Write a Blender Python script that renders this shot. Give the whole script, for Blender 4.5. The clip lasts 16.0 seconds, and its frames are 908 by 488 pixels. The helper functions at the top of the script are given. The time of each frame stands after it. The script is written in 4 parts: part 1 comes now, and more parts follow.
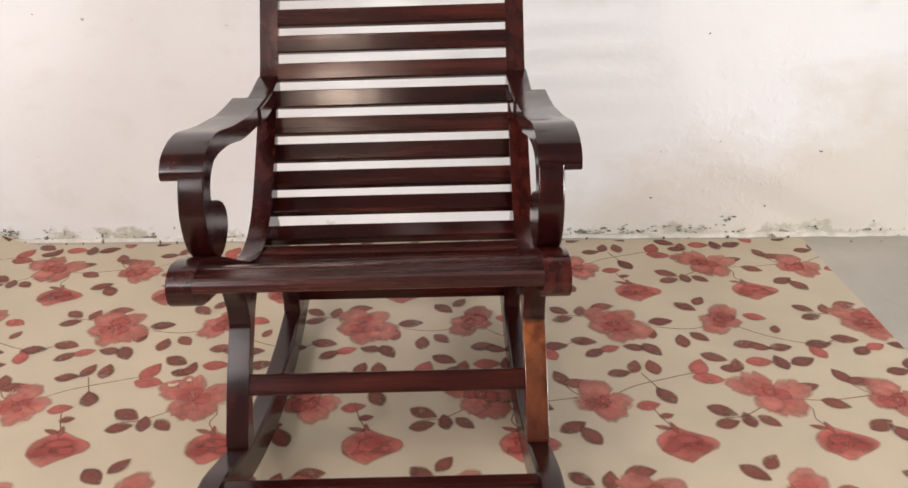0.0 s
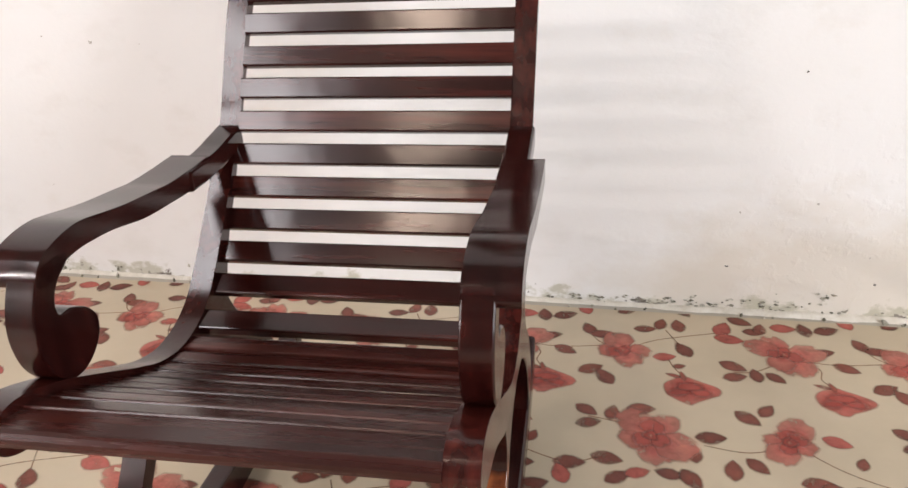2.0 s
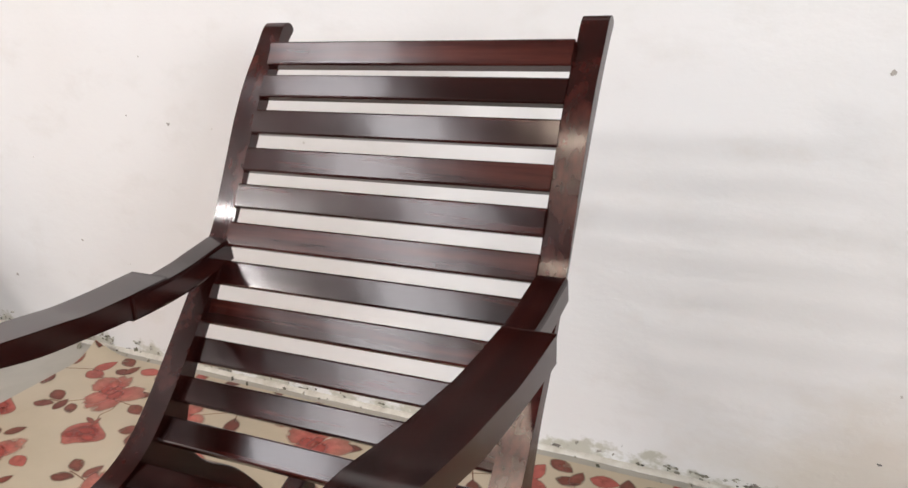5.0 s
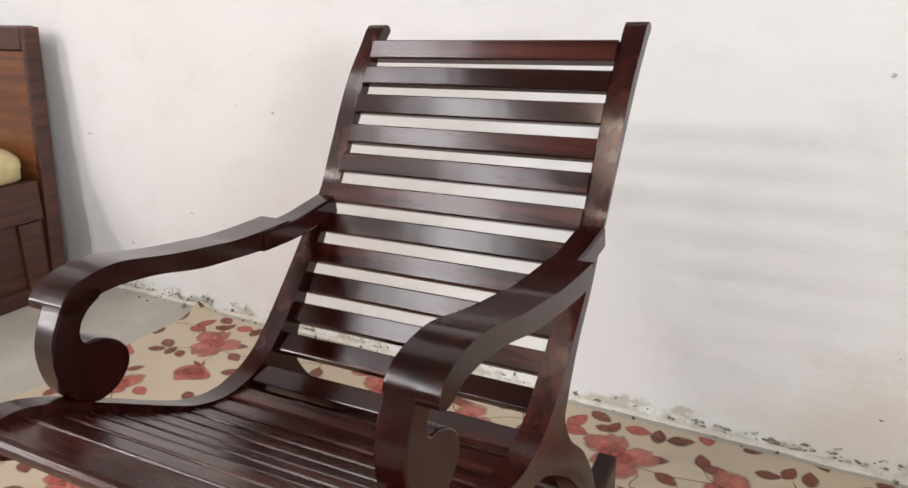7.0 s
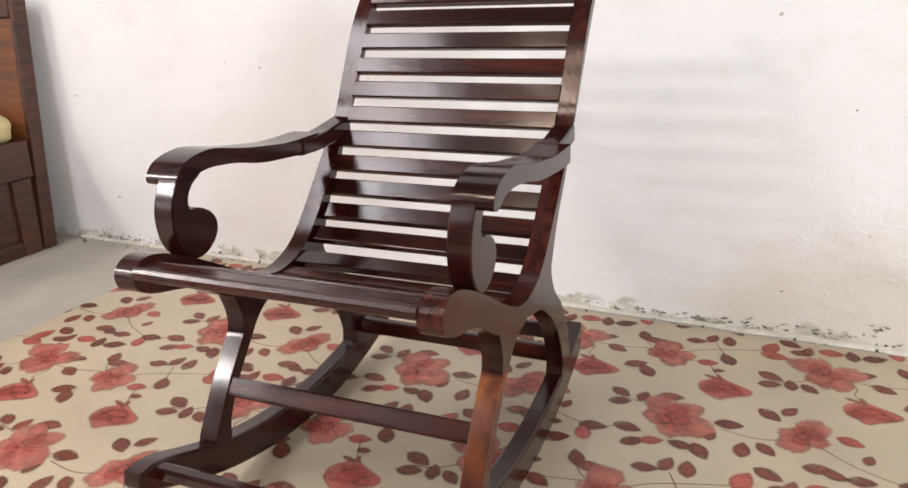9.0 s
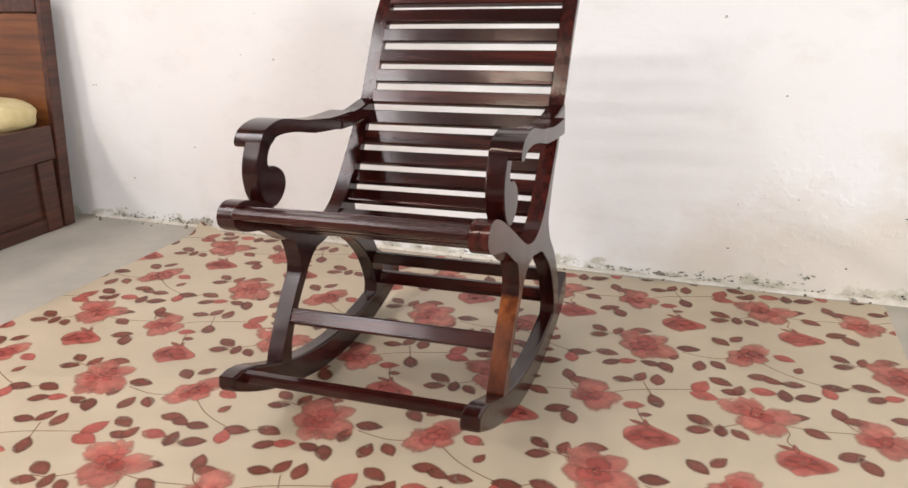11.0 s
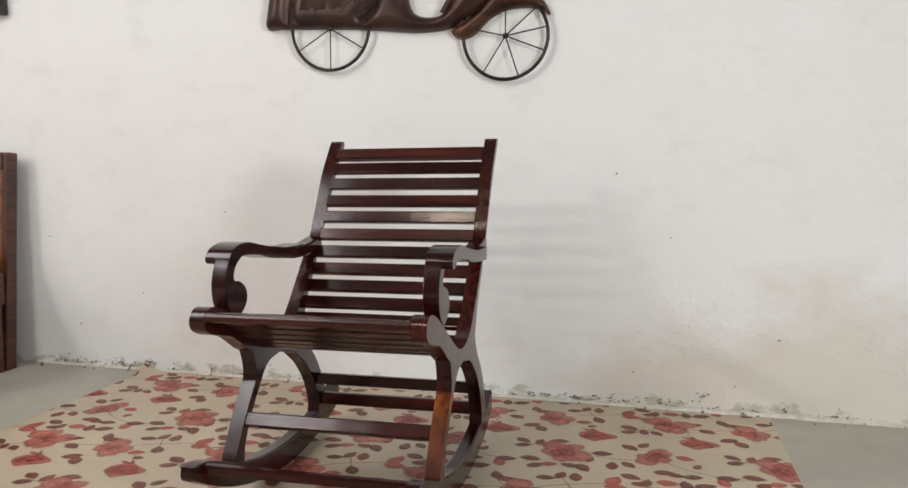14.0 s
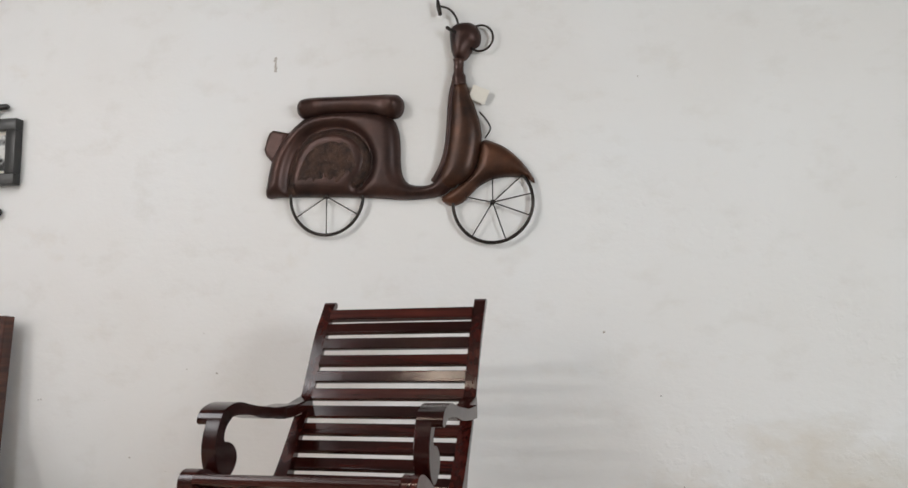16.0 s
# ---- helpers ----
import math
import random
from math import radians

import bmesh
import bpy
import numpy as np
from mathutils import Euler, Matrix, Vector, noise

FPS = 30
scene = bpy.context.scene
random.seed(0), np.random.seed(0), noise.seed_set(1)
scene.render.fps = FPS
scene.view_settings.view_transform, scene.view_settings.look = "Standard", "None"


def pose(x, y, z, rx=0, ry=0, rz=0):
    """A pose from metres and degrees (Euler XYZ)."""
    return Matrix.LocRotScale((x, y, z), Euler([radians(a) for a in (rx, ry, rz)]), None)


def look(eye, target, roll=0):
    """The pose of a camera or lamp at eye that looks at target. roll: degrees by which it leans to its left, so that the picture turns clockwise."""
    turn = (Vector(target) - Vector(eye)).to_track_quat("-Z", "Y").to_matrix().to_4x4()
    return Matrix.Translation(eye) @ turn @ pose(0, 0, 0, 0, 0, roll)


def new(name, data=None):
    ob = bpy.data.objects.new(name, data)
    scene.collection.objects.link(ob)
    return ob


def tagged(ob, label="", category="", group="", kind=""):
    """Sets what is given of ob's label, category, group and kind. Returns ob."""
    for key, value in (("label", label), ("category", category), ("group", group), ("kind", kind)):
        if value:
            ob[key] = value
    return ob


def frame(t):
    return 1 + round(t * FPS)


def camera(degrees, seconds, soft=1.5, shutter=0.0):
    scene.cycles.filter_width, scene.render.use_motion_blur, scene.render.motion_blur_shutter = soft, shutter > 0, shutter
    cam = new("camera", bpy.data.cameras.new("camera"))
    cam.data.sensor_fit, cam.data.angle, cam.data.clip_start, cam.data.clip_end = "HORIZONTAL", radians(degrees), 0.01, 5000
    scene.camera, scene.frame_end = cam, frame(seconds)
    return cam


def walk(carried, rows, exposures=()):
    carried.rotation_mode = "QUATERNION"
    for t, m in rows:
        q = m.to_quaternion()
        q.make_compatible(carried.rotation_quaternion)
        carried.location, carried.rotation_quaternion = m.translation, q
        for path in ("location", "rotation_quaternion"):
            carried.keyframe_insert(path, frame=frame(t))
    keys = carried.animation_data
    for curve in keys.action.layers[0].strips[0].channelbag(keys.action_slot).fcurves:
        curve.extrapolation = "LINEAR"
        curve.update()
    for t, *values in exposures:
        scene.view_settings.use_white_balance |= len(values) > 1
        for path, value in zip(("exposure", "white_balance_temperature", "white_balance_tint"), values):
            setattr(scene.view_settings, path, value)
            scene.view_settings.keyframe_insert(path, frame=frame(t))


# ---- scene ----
cam = camera(60.0, 16.0)
PATH = [
    (0, (0.139, -2.119, 0.982), (0.119, -0.312, 0.124), -0.8),
    (0.5, (0.267, -2.094, 0.983), (0.09, -0.286, 0.146), -1.2),
    (1, (0.327, -2.022, 0.977), (0.044, -0.226, 0.144), -2.3),
    (1.5, (0.346, -1.856, 0.973), (0.026, -0.079, 0.113), -1.8),
    (2, (0.375, -1.748, 0.998), (0.025, 0.021, 0.132), -2.1),
    (2.5, (0.448, -1.643, 0.993), (-0.041, 0.123, 0.192), -2.4),
    (3, (0.516, -1.59, 0.983), (-0.131, 0.149, 0.236), -1.6),
    (3.5, (0.521, -1.507, 0.991), (-0.196, 0.206, 0.25), -2.3),
    (4, (0.486, -1.388, 0.970), (-0.252, 0.330, 0.261), -1.9),
    (4.2, (0.465, -1.356, 0.984), (-0.256, 0.366, 0.286), -1.6),
    (6.3, (0.664, -1.474, 0.966), (-0.334, 0.135, 0.322), -1.8),
    (6.5, (0.667, -1.506, 0.97), (-0.332, 0.097, 0.311), -1.7),
    (7, (0.637, -1.619, 0.977), (-0.308, 0.024, 0.338), -1.2),
    (7.5, (0.603, -1.733, 0.957), (-0.261, -0.034, 0.35), -1.1),
    (8, (0.611, -1.837, 0.945), (-0.153, -0.101, 0.31), -1.4),
    (8.5, (0.648, -1.922, 0.935), (-0.101, -0.192, 0.265), -1.8),
    (9, (0.659, -2.027, 0.907), (-0.092, -0.293, 0.252), -1.3),
    (9.5, (0.645, -2.096, 0.917), (-0.065, -0.357, 0.23), -1.5),
    (9.7, (0.626, -2.156, 0.922), (-0.030, -0.396, 0.233), -1.3),
    (11.8, (0.657, -2.462, 0.915), (0.038, -0.667, 0.290), -0.4),
    (12, (0.652, -2.471, 0.885), (0.037, -0.667, 0.279), -0.5),
    (12.4, (0.667, -2.526, 0.820), (0.045, -0.684, 0.344), -0.3),
    (12.5, (0.665, -2.528, 0.824), (0.046, -0.682, 0.366), -0.2),
    (13, (0.687, -2.624, 0.853), (0.115, -0.741, 0.499), 0.5),
    (13.5, (0.699, -2.691, 0.844), (0.187, -0.778, 0.565), 1.0),
    (14, (0.708, -2.725, 0.827), (0.241, -0.79, 0.625), 0.3),
    (14.5, (0.706, -2.758, 0.81), (0.258, -0.813, 0.679), 0.1),
    (15, (0.715, -2.794, 0.811), (0.265, -0.845, 0.785), 0.2),
    (15.5, (0.718, -2.8, 0.822), (0.267, -0.855, 0.942), 0.0),
    (16, (0.728, -2.781, 0.821), (0.279, -0.843, 1.028), -0.1),
]
walk(cam, [(t, look(eye, target, roll)) for t, eye, target, roll in PATH], [(0, 0.72, 6560, 15.8), (2.5, 0.78, 6480, 15.3), (3, 0.67, 6430, 14.9), (3.5, 0.53, 6420, 14.6), (4, 0.63, 6360, 14.3), (6.5, 0.57, 6400, 13.6), (7.5, 0.60, 6400, 13.6), (8.5, 0.72, 6440, 14.2), (9.5, 0.77, 6520, 14.8), (12, 0.70, 6540, 14.8), (13, 0.50, 6480, 11.6), (13.5, 0.41, 6480, 11.2), (14, 0.27, 6440, 10.6), (15, 0.45, 6380, 10.4), (15.5, 0.40, 6340, 10.6), (16, 0.07, 6310, 10.2)])

from collections import Counter

from mathutils import geometry

# ---- world and light ----
world = bpy.data.worlds.new("daylight")
scene.world = world
world.use_nodes = True
_sky = world.node_tree.nodes.new("ShaderNodeTexSky")
_sky.sky_type = "NISHITA"
_sky.sun_disc = False
_sky.sun_elevation, _sky.sun_rotation = radians(40), radians(220)
world.node_tree.links.new(_sky.outputs[0], world.node_tree.nodes["Background"].inputs[0])
world.node_tree.nodes["Background"].inputs[1].default_value = 0.1


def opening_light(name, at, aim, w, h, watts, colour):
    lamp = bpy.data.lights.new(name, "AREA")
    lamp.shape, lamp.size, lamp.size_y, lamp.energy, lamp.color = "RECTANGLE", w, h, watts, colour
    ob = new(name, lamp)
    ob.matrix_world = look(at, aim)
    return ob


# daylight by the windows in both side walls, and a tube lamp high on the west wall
opening_light("west_daylight", (-3.42, -3.7, 1.40), (0, -3.5, 1.34), 1.4, 0.30, 16, (1.0, 0.96, 0.91))
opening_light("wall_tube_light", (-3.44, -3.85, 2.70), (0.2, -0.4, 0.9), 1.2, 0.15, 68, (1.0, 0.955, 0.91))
opening_light("east_daylight", (3.22, -3.35, 1.45), (0, -2.6, 1.30), 1.2, 1.05, 84, (0.925, 0.975, 1.0))
# daylight falling through the long roof opening over the west half of the room
opening_light("skylight_daylight", (-1.70, -3.00, 2.96), (-1.70, -3.00, 0), 0.58, 3.12, 43, (0.99, 0.98, 0.97))
opening_light("bulb_light", (-0.48, -2.5, 2.80), (-0.48, -2.5, 0), 0.30, 0.30, 6, (1.0, 0.80, 0.62))


# ---- materials ----
def material(name, rough=0.5, metal=0.0, coat=0.0):
    m = bpy.data.materials.new(name)
    m.use_nodes = True
    b = m.node_tree.nodes["Principled BSDF"]
    b.inputs["Roughness"].default_value = rough
    b.inputs["Metallic"].default_value = metal
    b.inputs["Coat Weight"].default_value = coat
    return m, m.node_tree, b


def node(nt, kind, **inputs):
    n = nt.nodes.new(kind)
    for key, v in inputs.items():
        n.inputs[key.replace("_", " ")].default_value = v
    return n


def coords(nt, stretch=(1, 1, 1), turn=(0, 0, 0)):
    c = nt.nodes.new("ShaderNodeTexCoord")
    m = nt.nodes.new("ShaderNodeMapping")
    m.inputs["Scale"].default_value = stretch
    m.inputs["Rotation"].default_value = turn
    nt.links.new(c.outputs["Object"], m.inputs[0])
    return m.outputs[0]


def noise_of(nt, vec, scale, detail=5.0, rough=0.55):
    n = node(nt, "ShaderNodeTexNoise", Scale=scale, Detail=detail, Roughness=rough)
    nt.links.new(vec, n.inputs["Vector"])
    return n.outputs["Fac"]


def ramp(nt, fac, *stops):
    r = nt.nodes.new("ShaderNodeValToRGB")
    while len(r.color_ramp.elements) < len(stops):
        r.color_ramp.elements.new(0.5)
    for e, (p, c) in zip(r.color_ramp.elements, stops):
        e.position, e.color = p, (*c, 1) if len(c) == 3 else c
    nt.links.new(fac, r.inputs[0])
    return r.outputs[0]


def blend(nt, fac, a, b, how="MIX"):
    x = nt.nodes.new("ShaderNodeMix")
    x.data_type, x.blend_type = "RGBA", how
    for k, v in ((0, fac), (6, a), (7, b)):
        if hasattr(v, "links"):
            nt.links.new(v, x.inputs[k])
        else:
            x.inputs[k].default_value = (*v, 1) if isinstance(v, tuple) else v
    return x.outputs[2]


def bump(nt, b, fac, strength, distance):
    n = node(nt, "ShaderNodeBump", Strength=strength, Distance=distance)
    nt.links.new(fac, n.inputs["Height"])
    nt.links.new(n.outputs[0], b.inputs["Normal"])
    return n


def link_colour(nt, b, c):
    nt.links.new(c, b.inputs["Base Color"])


def rough_from(nt, b, fac, lo, hi):
    r = nt.nodes.new("ShaderNodeMapRange")
    r.inputs["To Min"].default_value, r.inputs["To Max"].default_value = lo, hi
    nt.links.new(fac, r.inputs[0])
    nt.links.new(r.outputs[0], b.inputs["Roughness"])


def wood(name, dark, mid, light, along="x", rough=(0.22, 0.38), coat=0.5):
    """Lacquered timber with the grain along one axis; each piece takes its own tone."""
    m, nt, b = material(name, coat=coat)
    b.inputs["Coat Roughness"].default_value = 0.16
    b.inputs["Specular IOR Level"].default_value = 0.46
    stretch = {"x": (1.2, 22, 22), "y": (22, 1.2, 22), "z": (22, 22, 1.6)}[along]
    info = nt.nodes.new("ShaderNodeObjectInfo")
    shift = nt.nodes.new("ShaderNodeVectorMath")
    shift.operation = "MULTIPLY_ADD"
    nt.links.new(info.outputs["Random"], shift.inputs[0])
    shift.inputs[1].default_value = (7.3, 3.1, 5.7)
    c = nt.nodes.new("ShaderNodeTexCoord")
    nt.links.new(c.outputs["Object"], shift.inputs[2])
    mp = nt.nodes.new("ShaderNodeMapping")
    mp.inputs["Scale"].default_value = stretch
    nt.links.new(shift.outputs[0], mp.inputs[0])
    grain = noise_of(nt, mp.outputs[0], 2.2, 8, 0.62)
    broad = noise_of(nt, shift.outputs[0], 5.0, 3, 0.5)
    base = ramp(nt, grain, (0.30, dark), (0.5, mid), (0.74, light))
    tone = nt.nodes.new("ShaderNodeMapRange")
    tone.inputs["To Min"].default_value, tone.inputs["To Max"].default_value = 0.82, 1.18
    nt.links.new(info.outputs["Random"], tone.inputs[0])
    shade = blend(nt, 1.0, base, tone.outputs[0], "MULTIPLY")
    link_colour(nt, b, blend(nt, ramp(nt, broad, (0.35, (0, 0, 0)), (0.7, (0.55, 0.55, 0.55))), shade, dark))
    rough_from(nt, b, grain, *rough)
    # hand-planed boards under lacquer: slow waves that bend the reflections
    wave = noise_of(nt, shift.outputs[0], 9.0, 2, 0.4)
    slow = node(nt, "ShaderNodeBump", Strength=0.35, Distance=0.0042)
    nt.links.new(wave, slow.inputs["Height"])
    fine = bump(nt, b, grain, 0.07, 0.0014)
    nt.links.new(slow.outputs[0], fine.inputs["Normal"])
    return m


ROSEWOOD = wood("dark_rosewood_lacquer", (0.0075, 0.0013, 0.0010), (0.0254, 0.0034, 0.0025), (0.0657, 0.0098, 0.0060), "x", (0.11, 0.23), 0.0)
ROSEWOOD_RED = wood("red_rosewood_lacquer", (0.016, 0.0030, 0.0024), (0.052, 0.0092, 0.0064), (0.115, 0.023, 0.0145), "x", (0.13, 0.26), 0.0)
ROSEWOOD_UP = wood("dark_rosewood_sides", (0.0066, 0.0012, 0.0011), (0.0198, 0.0030, 0.0024), (0.0466, 0.0076, 0.0051), "z", (0.14, 0.26), 0.0)
ROSEWOOD_SEAT = wood("rubbed_rosewood_seat", (0.014, 0.0032, 0.0025), (0.045, 0.0090, 0.0064), (0.098, 0.021, 0.0135), "x", (0.20, 0.34), 0.0)
ROSEWOOD_RAIL = wood("red_rosewood_rails", (0.011, 0.0020, 0.0017), (0.035, 0.0058, 0.0043), (0.082, 0.0142, 0.0093), "z", (0.13, 0.25), 0.0)
ROSEWOOD_LONG = wood("dark_rosewood_arms", (0.0075, 0.0014, 0.0013), (0.0209, 0.0034, 0.0027), (0.0462, 0.0081, 0.0056), "y", (0.11, 0.22), 0.0)
BED_WOOD = wood("sheesham_bed_wood", (0.090, 0.0265, 0.0075), (0.195, 0.063, 0.0165), (0.285, 0.104, 0.030), "x", (0.35, 0.5), 0.15)
BED_DARK = wood("sheesham_bed_side", (0.027, 0.0080, 0.0050), (0.063, 0.0190, 0.0108), (0.120, 0.039, 0.021), "y", (0.35, 0.5), 0.15)


def amber_leg():
    """Rosewood with a streak of pale amber sapwood and a painted warm glint along the lower shank, strongest at the
    knee.
    """
    m, nt, b = material("rosewood_with_sapwood_glint", 0.22)
    b.inputs["Coat Roughness"].default_value = 0.14
    v = coords(nt, (14, 14, 1.6))
    g = noise_of(nt, v, 2.0, 7, 0.6)
    red = ramp(nt, g, (0.3, (0.009, 0.002, 0.0018)), (0.7, (0.060, 0.013, 0.009)))
    sap_glint = ramp(nt, g, (0.3, (0.10, 0.024, 0.008)), (0.7, (0.42, 0.130, 0.038)))
    sep = nt.nodes.new("ShaderNodeSeparateXYZ")
    nt.links.new(coords(nt), sep.inputs[0])
    w = nt.nodes.new("ShaderNodeMath")
    w.operation = "ADD"
    wob = nt.nodes.new("ShaderNodeMath")
    wob.operation = "MULTIPLY"
    wob.inputs[1].default_value = 0.06
    nt.links.new(noise_of(nt, coords(nt, (9, 9, 9)), 1.0, 3), wob.inputs[0])
    nt.links.new(sep.outputs[2], w.inputs[0])
    nt.links.new(wob.outputs[0], w.inputs[1])
    # full amber just under the knee: a lamp's reflection put into the colour
    fac = ramp(nt, w.outputs[0], (0.13, (0.05, 0.05, 0.05)), (0.20, (0.22, 0.22, 0.22)), (0.265, (0.34, 0.34, 0.34)), (0.292, (1, 1, 1)), (0.312, (1, 1, 1)), (0.320, (0, 0, 0)))
    link_colour(nt, b, blend(nt, fac, red, sap_glint))
    bump(nt, b, g, 0.1, 0.002)
    return m


SAPWOOD_GLINT = amber_leg()


def plaster():
    m, nt, b = material("whitewashed_plaster", 0.82)
    v = coords(nt)
    broad = noise_of(nt, v, 0.9, 4, 0.5)
    mid = noise_of(nt, coords(nt, (1, 1, 1.6)), 5.5, 5, 0.6)
    fine = noise_of(nt, v, 60, 4, 0.6)
    white = ramp(nt, broad, (0.3, (0.785, 0.765, 0.735)), (0.52, (0.82, 0.812, 0.795)), (0.72, (0.82, 0.832, 0.832)))
    stain = ramp(nt, mid, (0.28, (0.90, 0.885, 0.86)), (0.46, (1, 1, 1)))
    col = blend(nt, 0.55, white, blend(nt, 1.0, white, stain, "MULTIPLY"))
    sep = nt.nodes.new("ShaderNodeSeparateXYZ")
    nt.links.new(v, sep.inputs[0])

    def window(axis, a, b):
        r = nt.nodes.new("ShaderNodeMapRange")
        r.inputs["From Min"].default_value, r.inputs["From Max"].default_value = a, b
        nt.links.new(sep.outputs[axis], r.inputs[0])
        return r.outputs[0]

    def joined(how, a, b):
        k = nt.nodes.new("ShaderNodeMath")
        k.operation = how
        for slot, value in ((0, a), (1, b)):
            if hasattr(value, "links"):
                nt.links.new(value, k.inputs[slot])
            else:
                k.inputs[slot].default_value = value
        return k.outputs[0]

    # tea-coloured tint, deeper towards the floor and +x, with a ragged cloudy rim
    low_tint = joined("MULTIPLY", window(2, 0.62, 0.02), window(0, 0.10, 1.25))
    low_tint = joined("ADD", low_tint, joined("MULTIPLY", joined("SUBTRACT", noise_of(nt, coords(nt, (1, 1, 1.5)), 2.6, 6, 0.6), 0.5), 1.5))
    col = blend(nt, ramp(nt, low_tint, (0.18, (0, 0, 0)), (0.62, (0.62, 0.62, 0.62))), col, (0.64, 0.565, 0.455))
    # greenish grime just over the floor
    grime = joined("ADD", window(2, 0.085, 0.0), joined("MULTIPLY", joined("SUBTRACT", noise_of(nt, coords(nt, (1, 1, 1.4)), 11, 6, 0.65), 0.5), 3.0))
    col = blend(nt, ramp(nt, grime, (0.72, (0, 0, 0)), (1.35, (0.7, 0.7, 0.7))), col, (0.44, 0.415, 0.30))
    # flaked whitewash along the foot of the wall
    foot = nt.nodes.new("ShaderNodeMapRange")
    foot.inputs["From Min"].default_value, foot.inputs["From Max"].default_value = 0.0, 0.07
    foot.inputs["To Min"].default_value, foot.inputs["To Max"].default_value = 0.11, -0.20
    nt.links.new(sep.outputs[2], foot.inputs[0])
    add = nt.nodes.new("ShaderNodeMath")
    nt.links.new(foot.outputs[0], add.inputs[0])
    nt.links.new(noise_of(nt, coords(nt, (1, 1, 1.9)), 17, 6, 0.68), add.inputs[1])
    patch = nt.nodes.new("ShaderNodeMath")
    nt.links.new(add.outputs[0], patch.inputs[0])
    scaled = nt.nodes.new("ShaderNodeMath")
    scaled.operation = "MULTIPLY_ADD"
    scaled.inputs[1].default_value, scaled.inputs[2].default_value = 0.35, -0.175
    nt.links.new(noise_of(nt, v, 3.1, 2), scaled.inputs[0])
    nt.links.new(scaled.outputs[0], patch.inputs[1])
    chips = ramp(nt, patch.outputs[0], (0.655, (0, 0, 0)), (0.69, (1, 1, 1)))
    mortar = ramp(nt, fine, (0.35, (0.10, 0.085, 0.07)), (0.7, (0.34, 0.30, 0.25)))
    link_colour(nt, b, blend(nt, chips, col, mortar))
    # trowel marks, and scattered patches where the skim coat has blistered
    blister = ramp(nt, noise_of(nt, v, 2.1, 3, 0.5), (0.44, (0, 0, 0)), (0.60, (1, 1, 1)))
    blister = joined("MULTIPLY", blister, joined("MULTIPLY", window(0, 0.5, 0.95), window(2, 1.5, 1.1)))
    lumps = joined("MULTIPLY", blister, ramp(nt, noise_of(nt, v, 26, 4, 0.55), (0.52, (0, 0, 0)), (0.66, (1, 1, 1))))
    relief_height = joined("ADD", joined("ADD", joined("MULTIPLY", mid, 2.5), joined("MULTIPLY", fine, 0.25)), joined("MULTIPLY", lumps, 1.0))
    bump(nt, b, relief_height, 0.35, 0.004)
    return m


PLASTER = plaster()


def simple(name, lo, hi, scale=8.0, rough=0.6, metal=0.0, bumpy=0.15, dist=0.002, coat=0.0, stretch=(1, 1, 1)):
    m, nt, b = material(name, rough, metal, coat)
    f = noise_of(nt, coords(nt, stretch), scale, 7, 0.62)
    link_colour(nt, b, ramp(nt, f, (0.32, lo), (0.68, hi)))
    g = noise_of(nt, coords(nt, stretch), scale * 6, 4, 0.6)
    rough_from(nt, b, g, max(0.05, rough - 0.1), min(1, rough + 0.1))
    bump(nt, b, g, bumpy, dist)
    return m


CONCRETE = simple("grey_cement_floor", (0.35, 0.325, 0.275), (0.47, 0.44, 0.375), 2.6, 0.62, 0, 0.3, 0.003)
CEMENT = simple("grey_cement_ceiling", (0.19, 0.182, 0.172), (0.27, 0.26, 0.245), 2.0, 0.85)
DULL_WALL = simple("dull_brown_wall_paint", (0.10, 0.082, 0.068), (0.155, 0.13, 0.108), 2.0, 0.8)
MAT_BASE = simple("cream_vinyl_sheet", (0.445, 0.370, 0.258), (0.545, 0.456, 0.324), 2.4, 0.40, 0, 0.05, 0.001)
FILLET = simple("dusty_plaster_ridge", (0.60, 0.55, 0.46), (0.80, 0.76, 0.68), 24, 0.9, 0, 0.6, 0.006)


def shard_grey():
    """Crumbled mortar: every shard has its own tone, from wet olive black to pale grey."""
    m, nt, b = material("crumbled_mortar_shards", 0.92)
    g = nt.nodes.new("ShaderNodeNewGeometry")
    tone = ramp(nt, g.outputs["Random Per Island"], (0.0, (0.075, 0.071, 0.050)), (0.3, (0.21, 0.195, 0.145)), (0.7, (0.42, 0.395, 0.32)), (1.0, (0.64, 0.61, 0.53)))
    fleck = ramp(nt, noise_of(nt, coords(nt), 220, 4, 0.6), (0.35, (0.6, 0.6, 0.6)), (0.7, (1.25, 1.25, 1.25)))
    link_colour(nt, b, blend(nt, 1.0, tone, fleck, "MULTIPLY"))
    return m


